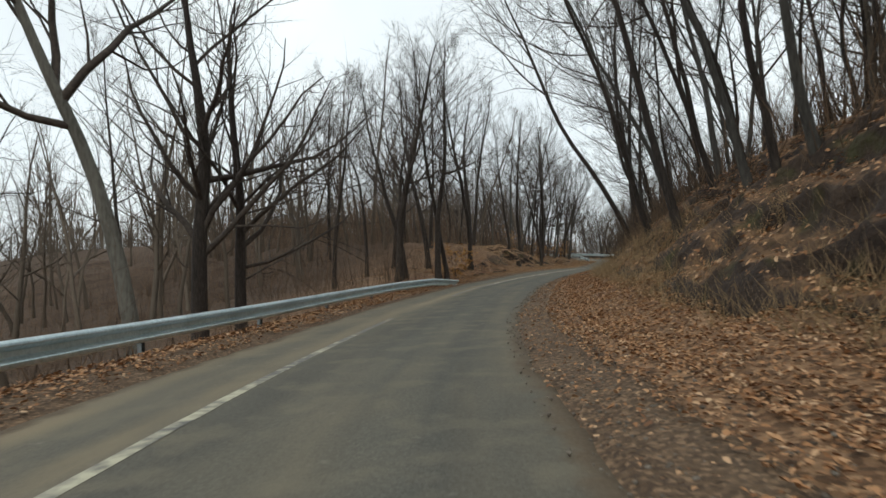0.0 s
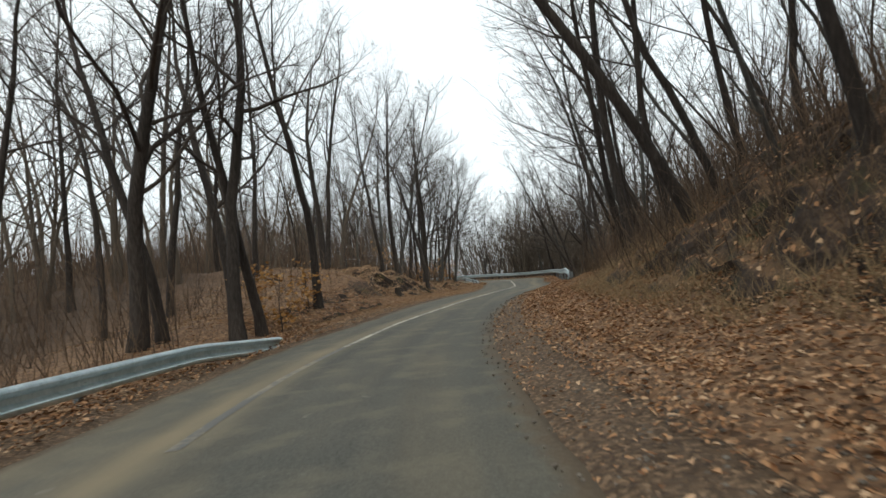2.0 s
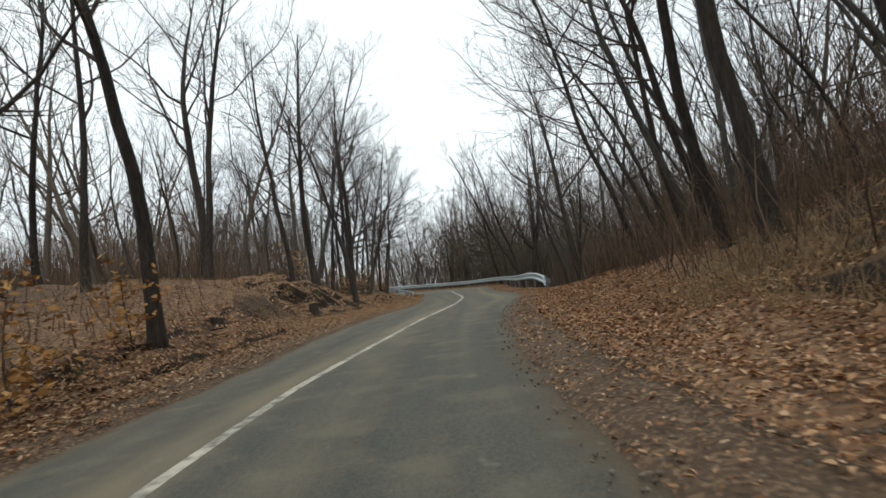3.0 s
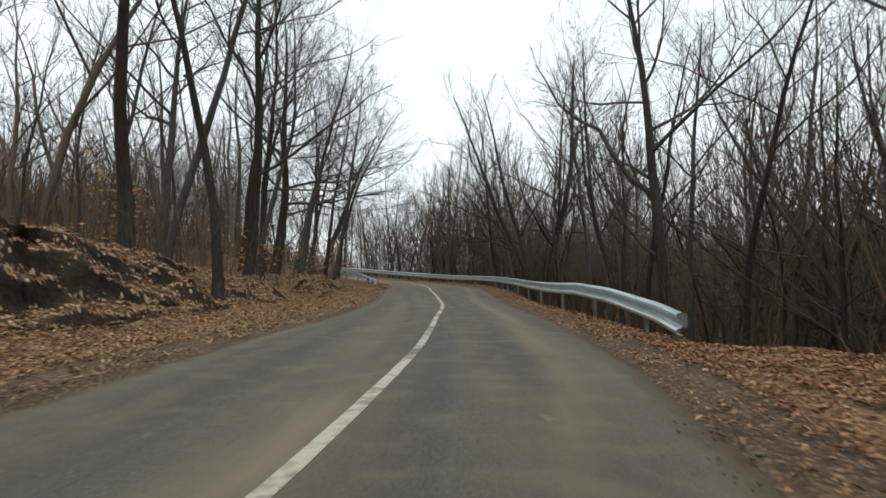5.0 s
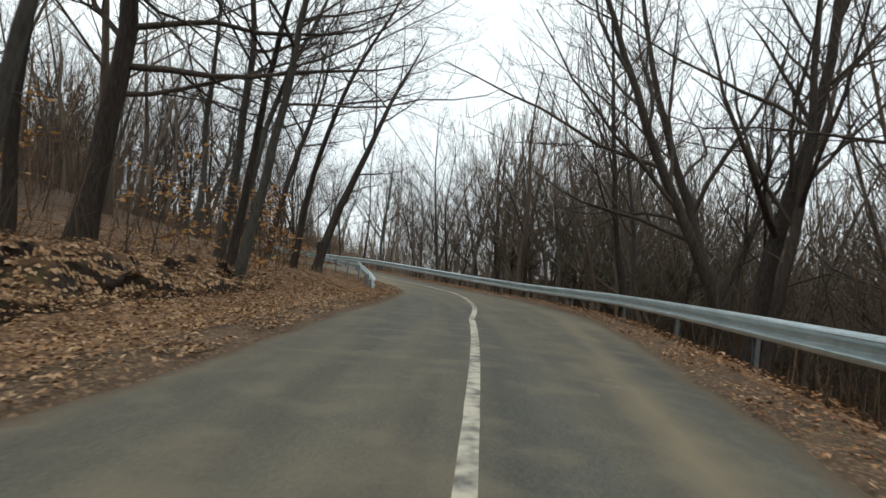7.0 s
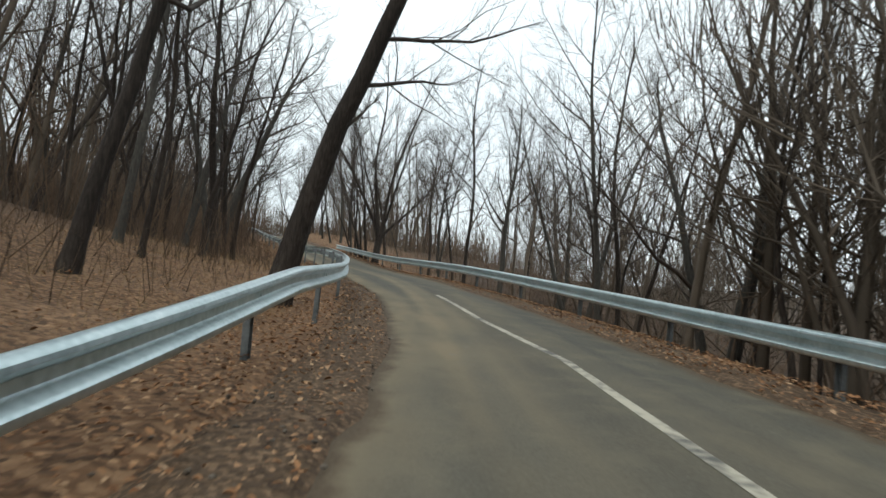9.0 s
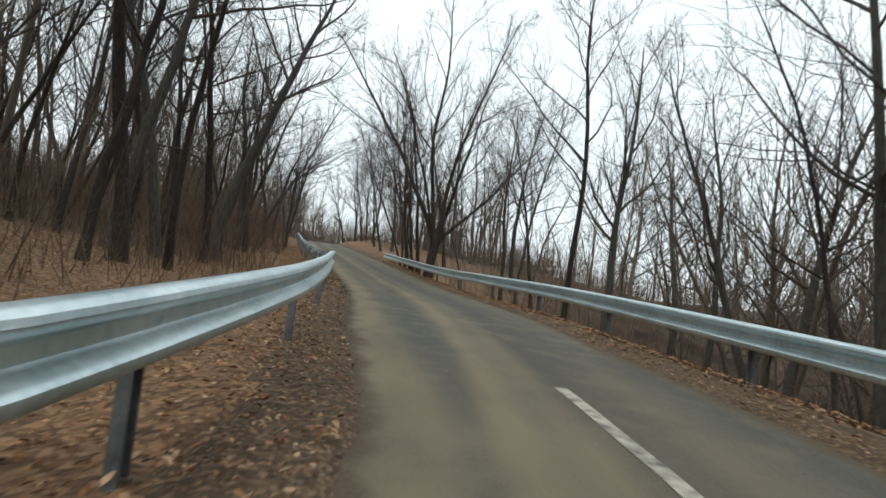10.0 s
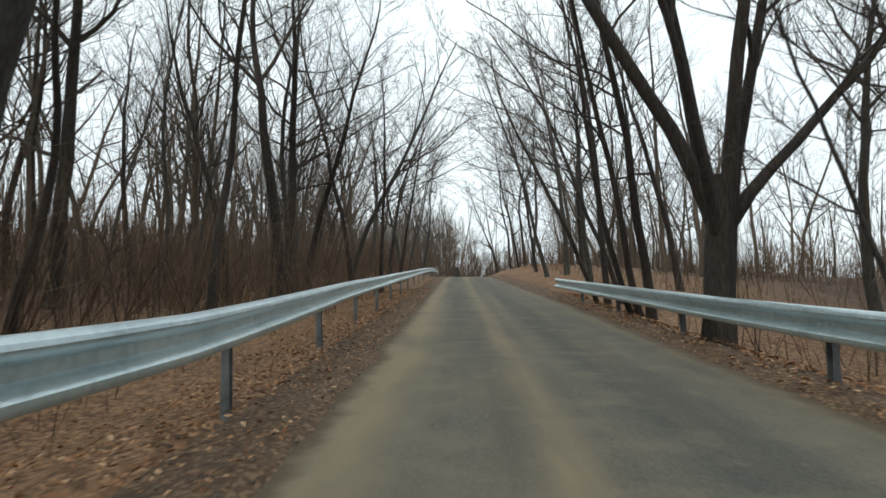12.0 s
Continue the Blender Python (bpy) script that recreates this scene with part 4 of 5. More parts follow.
# down the slope behind the first guardrail
wood(29.7, -8.3, 0.27, 16, 0.03, first=0.3, limbs=14, open_=0.75, spread=1.15, label="dark oak with wide low limbs below the guardrail",
     big=[(3.0, 0.75, 0.35, 0.75, 6.5, 0.1), (3.6, 0.6, -0.2, 0.9, 6.0, 0.1), (4.2, 0.5, 0.5, 1.0, 6.0, 0.09), (3.4, -0.7, 0.2, 0.8, 5.5, 0.1), (4.6, -0.5, -0.4, 0.9, 5.0, 0.08)])
wood(31.0, -7.8, 0.2, 14, 0.04, first=0.28, limbs=14, open_=0.85, spread=1.2, label="dark oak throwing long low limbs towards the road",
     big=[(2.3, 0.8, 0.6, 0.22, 5.5, 0.06), (2.9, 0.7, 0.7, 0.55, 6.0, 0.08), (3.3, 0.9, 0.1, 0.75, 5.5, 0.08), (3.9, 0.3, 0.8, 0.9, 5.5, 0.07), (1.9, 0.6, 0.8, 0.3, 3.2, 0.03)])
wood(26.2, -7.7, 0.21, 17, 0.0, BARK_PALE, first=0.55, limbs=9, open_=0.6, label="tall pale grey tree parting high into a fork",
     big=[(6.6, 0.55, 0.3, 1.0, 6.0, 0.11), (6.0, -0.75, -0.5, 0.05, 6.0, 0.09), (6.9, -0.3, 0.2, 1.0, 5.5, 0.1)])
wood(27.5, -14.5, 0.14, 15, 0.0, first=0.3)
wood(23.0, -10.2, 0.12, 15, 0.02, first=0.35)
wood(33.5, -13.5, 0.1, 14, 0.03)
wood(21.0, -14.0, 0.17, 17, 0.02)
# where the rail ends
wood(41.8, -6.7, 0.2, 14, 0.03, first=0.32, limbs=16, open_=0.85, big=[(3.2, 0.9, 0.3, 0.35, 3.6, 0.05), (3.6, -0.9, 0.2, 0.5, 3.8, 0.06)])
wood(42.6, -6.6, 0.14, 13, 0.0, first=0.4, limbs=13)
wood(42.8, -4.95, 0.17, 15, 0.04, first=0.35, limbs=13)
wood(43.9, -4.9, 0.13, 14, 0.02, first=0.3)
wood(42.0, -10.3, 0.12, 13, 0.0)
wood(45.5, -10.4, 0.11, 13, 0.02)
wood(46.9, -7.2, 0.16, 15, 0.03, first=0.35, low=5.0)
wood(49.0, -5.4, 0.15, 15, 0.03, first=0.4)
wood(47.5, -9.7, 0.13, 14, 0.0)
wood(51.3, -16.8, 0.14, 15, 0.0)
wood(54.5, -10.5, 0.13, 15, 0.02)
wood(58.0, -8.6, 0.14, 15, 0.04)
wood(61.0, -9.8, 0.2, 16, 0.03)
wood(62.1, -6.9, 0.11, 13, 0.08)
wood(66.6, -7.1, 0.17, 15, 0.08)
# on the cut bank
wood(18.0, 5.6, 0.081, 15, 0.16)
wood(21.5, 6.6, 0.074, 15, 0.14)
wood(24.3, 4.9, 0.067, 13, 0.18)
wood(24.0, 7.2, 0.096, 14, 0.15)
wood(27.6, 4.1, 0.096, 14, 0.26, label="mossy dark tree rooted in the cut bank, leaning over the road")
wood(29.0, 5.2, 0.059, 14, 0.2, arm=2)
wood(32.2, 4.3, 0.081, 15, 0.2)
wood(32.8, 6.2, 0.089, 14, 0.17)
wood(35.5, 4.6, 0.081, 15, 0.2, arm=3)
wood(37.0, 6.8, 0.074, 15, 0.16)
wood(40.2, 4.5, 0.111, 17, 0.38, first=0.45, label="stout dark tree leaning far over the road from the cut bank")
wood(42.5, 6.3, 0.074, 15, 0.2)
wood(44.0, 5.0, 0.096, 15, 0.16, arm=3)
wood(46.4, 4.4, 0.148, 17, 0.14, first=0.45)
wood(48.2, 4.6, 0.111, 16, 0.13)
wood(50.9, 5.5, 0.096, 13, 0.2, arm=2)
wood(54.0, 6.0, 0.096, 14, 0.18)
wood(57.0, 5.6, 0.089, 15, 0.22, arm=2)
wood(57.8, 7.0, 0.089, 14, 0.2)
for q in range(48):
    s = 13 + q * 1.0 + random.uniform(-0.6, 0.6)
    wood(s, EDGE_R(s) + 4.0 + 10 * random.random() ** 1.3, random.uniform(0.035, 0.085), random.uniform(10, 15), random.uniform(0.1, 0.3), BARK if q % 4 == 0 else BARK_GREY, limbs=8, first=0.3, open_=0.75, wander=0.07, detail=1,
         label="thin dark bare tree leaning over the cut bank")
# inner bank of the second bend
wood(67.5, -5.4, 0.13, 14, 0.05, first=0.45, limbs=10, label="dark tree growing from the undercut earth bank")
wood(70.3, -7.8, 0.13, 16, 0.14, first=0.4)
wood(73.3, -6.3, 0.19, 16, 0.14, first=0.38, limbs=14, low=3.6)
wood(74.9, -9.7, 0.17, 15, 0.12)
wood(76.5, -11.7, 0.11, 14, 0.1, BARK_PALE)
wood(77.2, -6.9, 0.11, 15, 0.16, first=0.35, limbs=14)
wood(79.0, -7.2, 0.14, 16, 0.1, first=0.4, low=4.0)
wood(80.2, -5.9, 0.12, 13, 0.18, arm=2, first=0.35)
wood(80.8, -8.4, 0.14, 14, 0.1)
wood(85.9, -7.8, 0.27, 16, 0.1, first=0.42, limbs=13, label="thick dark oak with long level limbs over the leafy bank",
     big=[(3.1, 0.9, 0.35, 0.12, 4.6, 0.06), (3.7, 1.0, 0.3, 0.08, 6.2, 0.08), (4.5, 0.9, 0.3, 0.18, 6.0, 0.075), (4.2, -0.7, 0.1, 0.5, 4.0, 0.07)])
wood(84.0, -8.0, 0.13, 15, 0.1)
wood(87.1, -4.9, 0.12, 14, 0.12, arm=3)
wood(88.0, -5.3, 0.11, 13, 0.14)
wood(90.5, -6.2, 0.14, 14, 0.1)
wood(92.8, -4.4, 0.1, 13, 0.16)
wood(96.5, -6.5, 0.14, 15, 0.08, arm=2)
wood(99.0, -5.2, 0.13, 14, 0.1)
wood(101.0, -8.0, 0.15, 15, 0.08)
wood(103.5, -5.0, 0.15, 14, 0.1)
wood(106.3, -2.4, 0.27, 17, 0.075, first=0.5, limbs=9, wander=0.04, label="thick dark tree standing close behind the guardrail",
     big=[(4.6, 0.9, 0.5, 0.15, 3.4, 0.05), (5.6, 0.9, 0.6, 0.25, 3.6, 0.05), (3.6, 0.8, 0.4, 0.6, 1.4, 0.05)])
wood(107.9, -5.5, 0.07, 11, 0.1, name="tree")
wood(111.0, -7.0, 0.12, 15, 0.06)
wood(117.0, -5.4, 0.16, 15, 0.08)
wood(120.5, -6.9, 0.18, 15, 0.06)
wood(126.6, -5.6, 0.15, 15, 0.08, arm=3, low=1.0)
wood(130.8, -5.9, 0.3, 16, 0.16, first=0.45)
wood(138.0, -9.3, 0.2, 16, 0.06, low=1.2)
wood(143.4, -5.8, 0.22, 17, 0.02, first=0.45, limbs=13, label="tall straight dark tree behind the guardrail")
wood(144.9, -5.9, 0.2, 16, 0.04, first=0.42, arm=2, limbs=13, label="tall straight dark tree behind the guardrail")
wood(147.7, -6.4, 0.17, 15, 0.08, arm=3)
wood(149.0, -6.2, 0.15, 16, 0.06)
wood(153.5, -5.2, 0.15, 16, 0.1, arm=3, low=0.9)
wood(164.5, -4.6, 0.15, 15, 0.12, arm=3)
wood(170.0, -6.6, 0.22, 15, 0.1)
# valley side of the outer bend
wood(70.6, 6.5, 0.2, 17, 0.03, first=0.4, limbs=13, big=[(5.0, 0.7, 0.9, 0.75, 7.0, 0.1), (3.2, 0.6, 0.9, 0.5, 4.6, 0.06)], label="dark tree with a long limb reaching over the road")
wood(76.0, 9.5, 0.17, 17, 0.02)
wood(71.4, 8.7, 0.13, 17, 0.0, first=0.45)
wood(79.5, 7.0, 0.11, 14, 0.05)
wood(83.5, 9.8, 0.13, 15, 0.02)
wood(87.9, 7.2, 0.26, 19, 0.02, first=0.26, limbs=13, stems=4, open_=0.6, label="many-stemmed dark tree spreading from one stool below the guardrail",
     big=[(4.0, 0.7, -0.5, 0.6, 6.0, 0.1), (4.5, -0.6, 0.5, 0.7, 5.5, 0.09)])
wood(91.5, 5.9, 0.12, 15, 0.05, first=0.3, limbs=14, low=2.4)
wood(94.5, 8.2, 0.12, 14, 0.02)
wood(96.0, 13.0, 0.18, 16, 0.0, BARK_GREY)
wood(101.5, 9.0, 0.14, 15, 0.02)
wood(108.5, 8.6, 0.2, 16, 0.0, BARK_GREY, stems=3, first=0.3, open_=0.6)
wood(113.3, 7.6, 0.12, 16, 0.02, BARK_GREY, first=0.35)
wood(112.5, 7.8, 0.1, 14, 0.02)
wood(118.0, 9.5, 0.15, 15, 0.0, stems=2, first=0.35)
wood(120.4, 4.9, 0.09, 13, 0.05)
wood(126.9, 9.6, 0.2, 16, 0.0, BARK_GREY, first=0.38, limbs=14, stems=1)
wood(123.9, 11.8, 0.16, 15, 0.0, BARK_GREY)
wood(129.0, 6.6, 0.08, 12, 0.02)
wood(131.5, 6.9, 0.1, 14, 0.03)
forked_tree(132.9, 3.6, 0.225, 2.2, [(2.2, 0.27, 0.1, 0.11, 11), (2.6, 0.12, 0.14, 0.105, 12), (2.7, -0.1, -0.12, 0.1, 11.5), (1.2, -0.22, 0.06, 0.1, 10.5), (2.2, -0.6, 0.1, 0.085, 8.5), (2.0, 0.22, -0.2, 0.06, 9.5)],
            "big grey tree forking low into heavy limbs beside the guardrail")
wood(136.9, 3.9, 0.1, 14, 0.26, arm=2, first=0.3, limbs=8, stems=3, open_=0.55, wander=0.07, label="clump of grey stems arching over the road")
wood(140.3, 3.9, 0.09, 13, 0.28, arm=2, stems=2, limbs=7, label="clump of grey stems arching over the road")
wood(130.6, 4.6, 0.035, 6, 0.1, limbs=7, first=0.4)
for s, side, ln in ((143, 1, 0.3), (146, 1, 0.26), (149, -1, 0.24), (154, 1, 0.3), (157, -1, 0.28), (161, -1, 0.2), (163, 1, 0.24), (168, -1, 0.26), (172, 1, 0.26), (178, -1, 0.2), (181, 1, 0.25), (186, -1, 0.26), (190, 1, 0.22)):
    wood(s, (EDGE_R(s) + 1.9 if side > 0 else EDGE_L(s) - 2.3) + random.uniform(-0.3, 0.5) * side, random.uniform(0.07, 0.12), random.uniform(11, 14), ln * (0.7 if side > 0 else 0.3), limbs=10, first=0.25, open_=0.75, wander=0.06)
wood(133.2, 17.4, 0.24, 17, 0.0, BARK_GREY)
wood(136.5, 10.6, 0.11, 14, 0.0)
wood(139.9, 10.7, 0.16, 14, 0.08)
wood(144.8, 7.5, 0.12, 13, 0.06)
wood(152.0, 5.0, 0.12, 14, 0.12, arm=3)
wood(158.0, 7.0, 0.13, 14, 0.06)
wood(168.0, 5.5, 0.13, 14, 0.06)
wood(176.0, 5.8, 0.13, 14, 0.06)

# the wood behind them: a few forms, each standing many times
rng0 = np.random.default_rng(5)
keyed = [o for o in scene.objects if o.get("category") == "tree"]
taken = [(o.matrix_basis.translation.x, o.matrix_basis.translation.y) for o in keyed]
spots = []
tries = 0
while len(spots) < 70 and tries < 20000:
    tries += 1
    s = rng0.uniform(24, 200)
    left = rng0.random() < 0.55
    o = 4.0 + abs(rng0.normal(0, 13))
    lat = EDGE_L(s) - o if left else EDGE_R(s) + o + (3 if s < 60 else 0)
    if left and s < 66 and (o > 12 or s < 40 or rng0.random() < 0.4):
        continue
    if not left and s > 104 and rng0.random() < 0.75:
        continue
    p = at(s, lat)
    if np.hypot(LINE[:, 0] - p[0], LINE[:, 1] - p[1]).min() < 6.0:
        continue
    if any((p[0] - q[0]) ** 2 + (p[1] - q[1]) ** 2 < 1.7 for q in taken):
        continue
    spots.append((p[0], p[1])); taken.append((p[0], p[1]))
for zone, n in (((114, 156, -1, 3.4, 16), 36), (((24, 62, 1, 5.0, 18)), 22), ((60, 96, 1, 4, 16), 14), ((61, 76, 1, 4.5, 15), 8), ((94, 116, 1, 3, 16), 6)):
    k = 0
    while k < n:
        s = rng0.uniform(zone[0], zone[1])
        o = rng0.uniform(zone[3], zone[4])
        p = at(s, EDGE_R(s) + o if zone[2] > 0 else EDGE_L(s) - o)
        if any((p[0] - q[0]) ** 2 + (p[1] - q[1]) ** 2 < 1.0 for q in taken):
            continue
        spots.append((p[0], p[1])); taken.append((p[0], p[1])); k += 1
hz = height(np.array(spots))[0]
FORMS = []
for i in range(10):
    FORMS.append(bare_tree(100 + i, rng0.uniform(10.5, 13.5), rng0.uniform(0.065, 0.125), first=rng0.uniform(0.3, 0.5), limbs=int(rng0.integers(11, 16)), detail=1, open_=rng0.uniform(0.6, 0.95), wander=0.065, stems=2 if i == 7 else 1))
protos = []
for i, ((x, y), z) in enumerate(zip(spots, hz)):
    m = pose(x, y, z, rng0.normal(0, 4), rng0.normal(0, 4), rng0.uniform(0, 360)) @ Matrix.Scale(rng0.uniform(0.8, 1.15), 4)
    if i < len(FORMS):
        pale = i % 5 == 4
        protos.append(tree_thing("tree", FORMS[i], m, "slender grey bare tree standing in the wood" if pale else "slender dark bare tree standing in the wood", BARK_GREY if pale else BARK, "wood behind the road"))
        protos[-1].matrix_basis = m
    else:
        pr = protos[int(rng0.integers(0, len(protos)))]
        keep = pr.scale.copy()
        pr.scale = (1, 1, 1)
        copy_thing(pr, m)
        pr.scale = keep

# ---- far woods, scrub, grass and fallen leaves: what nobody could count ----
def merged(name, geos, mats44, mat, label, category):
    vs, fs, o = [], [], 0
    for (v, f), m in zip(geos, mats44):
        a = np.array(m)
        vs.append(v @ a[:3, :3].T + a[:3, 3])
        fs.append(f + o)
        o += len(v)
    return tagged(new(name, mesh_from(name, np.concatenate(vs), np.concatenate(fs), mat, True)), label, category, kind="stuff")


far_forms = []
for i in range(5):
    a, b = bare_tree(300 + i, rng0.uniform(10.5, 13.5), rng0.uniform(0.08, 0.14), first=0.27, limbs=10, detail=0, open_=0.8, wander=0.07)
    far_forms.append((np.concatenate([a[0], b[0]]), np.concatenate([a[1], b[1] + len(a[0])])))
    top = a[0][:, 2].max()
    q = rng0.normal(0, 1, (130, 3))
    q *= rng0.random((130, 1)) ** 0.4 / np.linalg.norm(q, axis=1, keepdims=True)
    q = q * np.array([2.4, 2.4, top * 0.36]) + np.array([0, 0, top * 0.64])
    go = q - np.array([0, 0, top * 0.35])
    go /= np.linalg.norm(go, axis=1, keepdims=True)
    tw = cones(q - go * 0.5, q + go * rng0.uniform(0.6, 1.5, (130, 1)) + rng0.normal(0, 0.2, (130, 3)), 0.02)
    far_forms.append((np.concatenate([a[0], b[0], tw[0]]), np.concatenate([a[1], b[1] + len(a[0]), tw[1] + len(a[0]) + len(b[0])])))
pts, tries = [], 0
while len(pts) < 400 and tries < 30000:
    tries += 1
    s = rng0.uniform(22, 204)
    left = rng0.random() < 0.4
    o = 9 + abs(rng0.normal(0, 9 if left else 26))
    lat = EDGE_L(s) - o if left else EDGE_R(s) + o
    if left and (s < 62 or rng0.random() < (0.4 if s > 118 else 0.7)):
        continue
    if lat > 0 and s > 108 and rng0.random() < 0.78:
        continue
    p = at(min(max(s, 0), S_END), lat)
    q = p[:2] + np.array([0, 1]) * (0 if s < 190 else rng0.uniform(0, 60))
    if np.hypot(LINE[:, 0] - q[0], LINE[:, 1] - q[1]).min() > 9:
        pts.append((q[0], q[1]))
for k in range(90):
    s, o = rng0.uniform(84, 112), rng0.uniform(7, 36)
    p = at(s, EDGE_R(s) + o)
    pts.append((p[0], p[1]))
for k in range(105):
    s, o = (rng0.uniform(96, 122), rng0.uniform(16, 60)) if k < 50 else (rng0.uniform(58, 96), rng0.uniform(9, 48))
    p = at(s, EDGE_R(s) + o)
    pts.append((p[0], p[1]))
for k in range(190):
    s, o = rng0.uniform(60, 122), rng0.uniform(26, 85)
    p = at(s, EDGE_R(s) + o)
    pts.append((p[0], p[1]))
for k in range(20):
    s, o = (rng0.uniform(101, 109), rng0.uniform(3.2, 10)) if k < 12 else (rng0.uniform(112, 126), rng0.uniform(5, 14))
    p = at(s, EDGE_R(s) + o)
    pts.append((p[0], p[1]))
for k in range(8):
    s, o = rng0.uniform(52, 76), rng0.uniform(9, 26)
    p = at(s, EDGE_L(s) - o)
    pts.append((p[0], p[1]))
for k in range(70):
    s, o = rng0.uniform(32, 66), rng0.uniform(11, 38)
    p = at(s, EDGE_L(s) - o)
    pts.append((p[0], p[1]))
for k in range(40):
    s, o = rng0.uniform(94, 107), rng0.uniform(4.5, 18)
    p = at(s, EDGE_R(s) + o)
    pts.append((p[0], p[1]))
for k in range(60):
    s, o = rng0.uniform(58, 84), rng0.uniform(9, 30)
    p = at(s, EDGE_R(s) + o)
    pts.append((p[0], p[1]))
for k in range(90):
    s, o = rng0.uniform(158, 203), rng0.uniform(4.5, 18)
    p = at(s, EDGE_R(s) + o if k % 2 else EDGE_L(s) - o)
    pts.append((p[0], p[1]))
for k in range(110):      # the wood closes the view at the road's end
    pts.append((-22 + rng0.uniform(-45, 40), 186 + abs(rng0.normal(0, 22))))
pz, ps, pl = height(np.array(pts))
far_m = [pose(x, y, z - 0.2, rng0.normal(0, 4), rng0.normal(0, 4), rng0.uniform(0, 360)) @ Matrix.Scale(rng0.uniform(0.8, 1.25), 4) for (x, y), z in zip(pts, pz)]
merged("far_woods", [far_forms[i % 5 * 2 + (1 if la > 0 and st < 140 else 0)] for i, (st, la) in enumerate(zip(ps, pl))], far_m, FARWOOD_HAZED, "grey-brown bare woods on the slopes behind", "woods")


# the wooded ridges beyond the valley
ridge_forms = []
for i in range(5):
    hr = rng0.uniform(9.5, 12.5)
    vs, fs = [], []
    tube(vs, fs, np.array([(0, 0, -0.5), (rng0.normal(0, 0.2), rng0.normal(0, 0.2), hr * 0.5), (rng0.normal(0, 0.4), rng0.normal(0, 0.4), hr)]), np.array([0.2, 0.13, 0.03]), 3)
    a = rng0.normal(0, 1, (46, 3))
    a /= np.linalg.norm(a, axis=1, keepdims=True)
    a = a * rng0.random((46, 1)) ** 0.4 * np.array([2.3, 2.3, hr * 0.36]) + np.array([0, 0, hr * 0.62])
    go = a - np.array([0, 0, hr * 0.3])
    go /= np.linalg.norm(go, axis=1, keepdims=True)
    cv_, cf_ = cones(a - go * 0.8, a + go * rng0.uniform(0.7, 1.7, (46, 1)), 0.05)
    ridge_forms.append((np.concatenate(vs + [cv_]), np.concatenate(fs + [cf_ + len(vs[0])])))
pts = []
while len(pts) < 2400:
    x, y = rng0.uniform(-170, 260), rng0.uniform(0, 350)
    d = np.hypot(LINE[:, 0] - x, LINE[:, 1] - y).min()
    if x > 30 and y > 110 and rng0.random() < 0.78:
        continue
    if x < -12 and y < 200 and rng0.random() < 0.85:
        continue
    if d > 48 and rng0.random() < 80 / d:
        pts.append((x, y))
pz = height(np.array(pts))[0]
far_m = [pose(x, y, z - 0.3, 0, 0, rng0.uniform(0, 360)) @ Matrix.Scale(rng0.uniform(0.7, 1.5), 4) for (x, y), z in zip(pts, pz)]
merged("ridge_woods", [ridge_forms[i % 5] for i in range(len(pts))], far_m, FARWOOD_HAZED, "hazy bare woods on the ridges beyond the valley", "woods")


def stems(name, n, pick, lo, hi, thick, mat, label, category, twigs=2, seed=1, spread=0.25):
    """Thin upright stems, each with a bend and a few side shoots, at the places that pick(rng, n) gives in plan."""
    rng = np.random.default_rng(seed)
    xy = pick(rng, n)
    n = len(xy)
    z = height(xy)[0] - 0.03
    p0 = np.column_stack([xy, z])
    hh = rng.uniform(lo, hi, n) * rng.uniform(0.6, 1.0, n)
    if hi > 2:
        hh = hh * np.array([0.85 + 0.75 * noise.noise((x * 0.13, y * 0.13, 5.5)) + 0.3 * noise.noise((x * 0.5, y * 0.5, 2.5)) for x, y in xy])
    tip = np.column_stack([rng.normal(0, spread, n) * hh, rng.normal(0, spread, n) * hh, hh])
    mid_ = tip * 0.5 + rng.normal(0, 0.06, (n, 3)) * hh[:, None]
    vs, fs = [], []

    def add(geo):
        fs.append(geo[1] + sum(len(x) for x in vs))
        vs.append(geo[0])

    th = thick * rng.uniform(0.5, 1.4, n)
    if hi > 0.9:
        add(tubes(np.stack([p0, p0 + mid_], 1), np.stack([th, th * 0.65], 1), 3))
        add(cones(p0 + mid_, p0 + tip, th * 0.65))
    else:
        add(cones(p0, p0 + tip, th))
    for q in range(twigs):
        f = rng.uniform(0.25, 0.95, n)[:, None]
        st_ = p0 + mid_ * np.minimum(f * 2, 1) + (tip - mid_) * np.maximum(f * 2 - 1, 0)
        en = st_ + np.column_stack([rng.normal(0, 0.3, n), rng.normal(0, 0.3, n), rng.uniform(0.1, 0.42, n)]) * hh[:, None] * 0.6
        add(cones(st_, en, th * 0.36))
    me = mesh_from(name, np.concatenate(vs), np.concatenate(fs), mat)
    return tagged(new(name, me), label, category, kind="stuff")


def beside(s_lo, s_hi, side, o_lo, o_hi, power=1.5):
    def pick(rng, n):
        s = rng.uniform(s_lo, s_hi, n)
        o = o_lo + (o_hi - o_lo) * rng.random(n) ** power
        lat = EDGE_R(s) + o if side > 0 else EDGE_L(s) - o
        xy = at(s, lat)[:, :2]
        d = np.hypot(xy[:, None, 0] - LINE[None, ::4, 0], xy[:, None, 1] - LINE[None, ::4, 1]).min(1)
        return xy[d > np.minimum(o_lo + 1.5, 4.5)]
    return pick


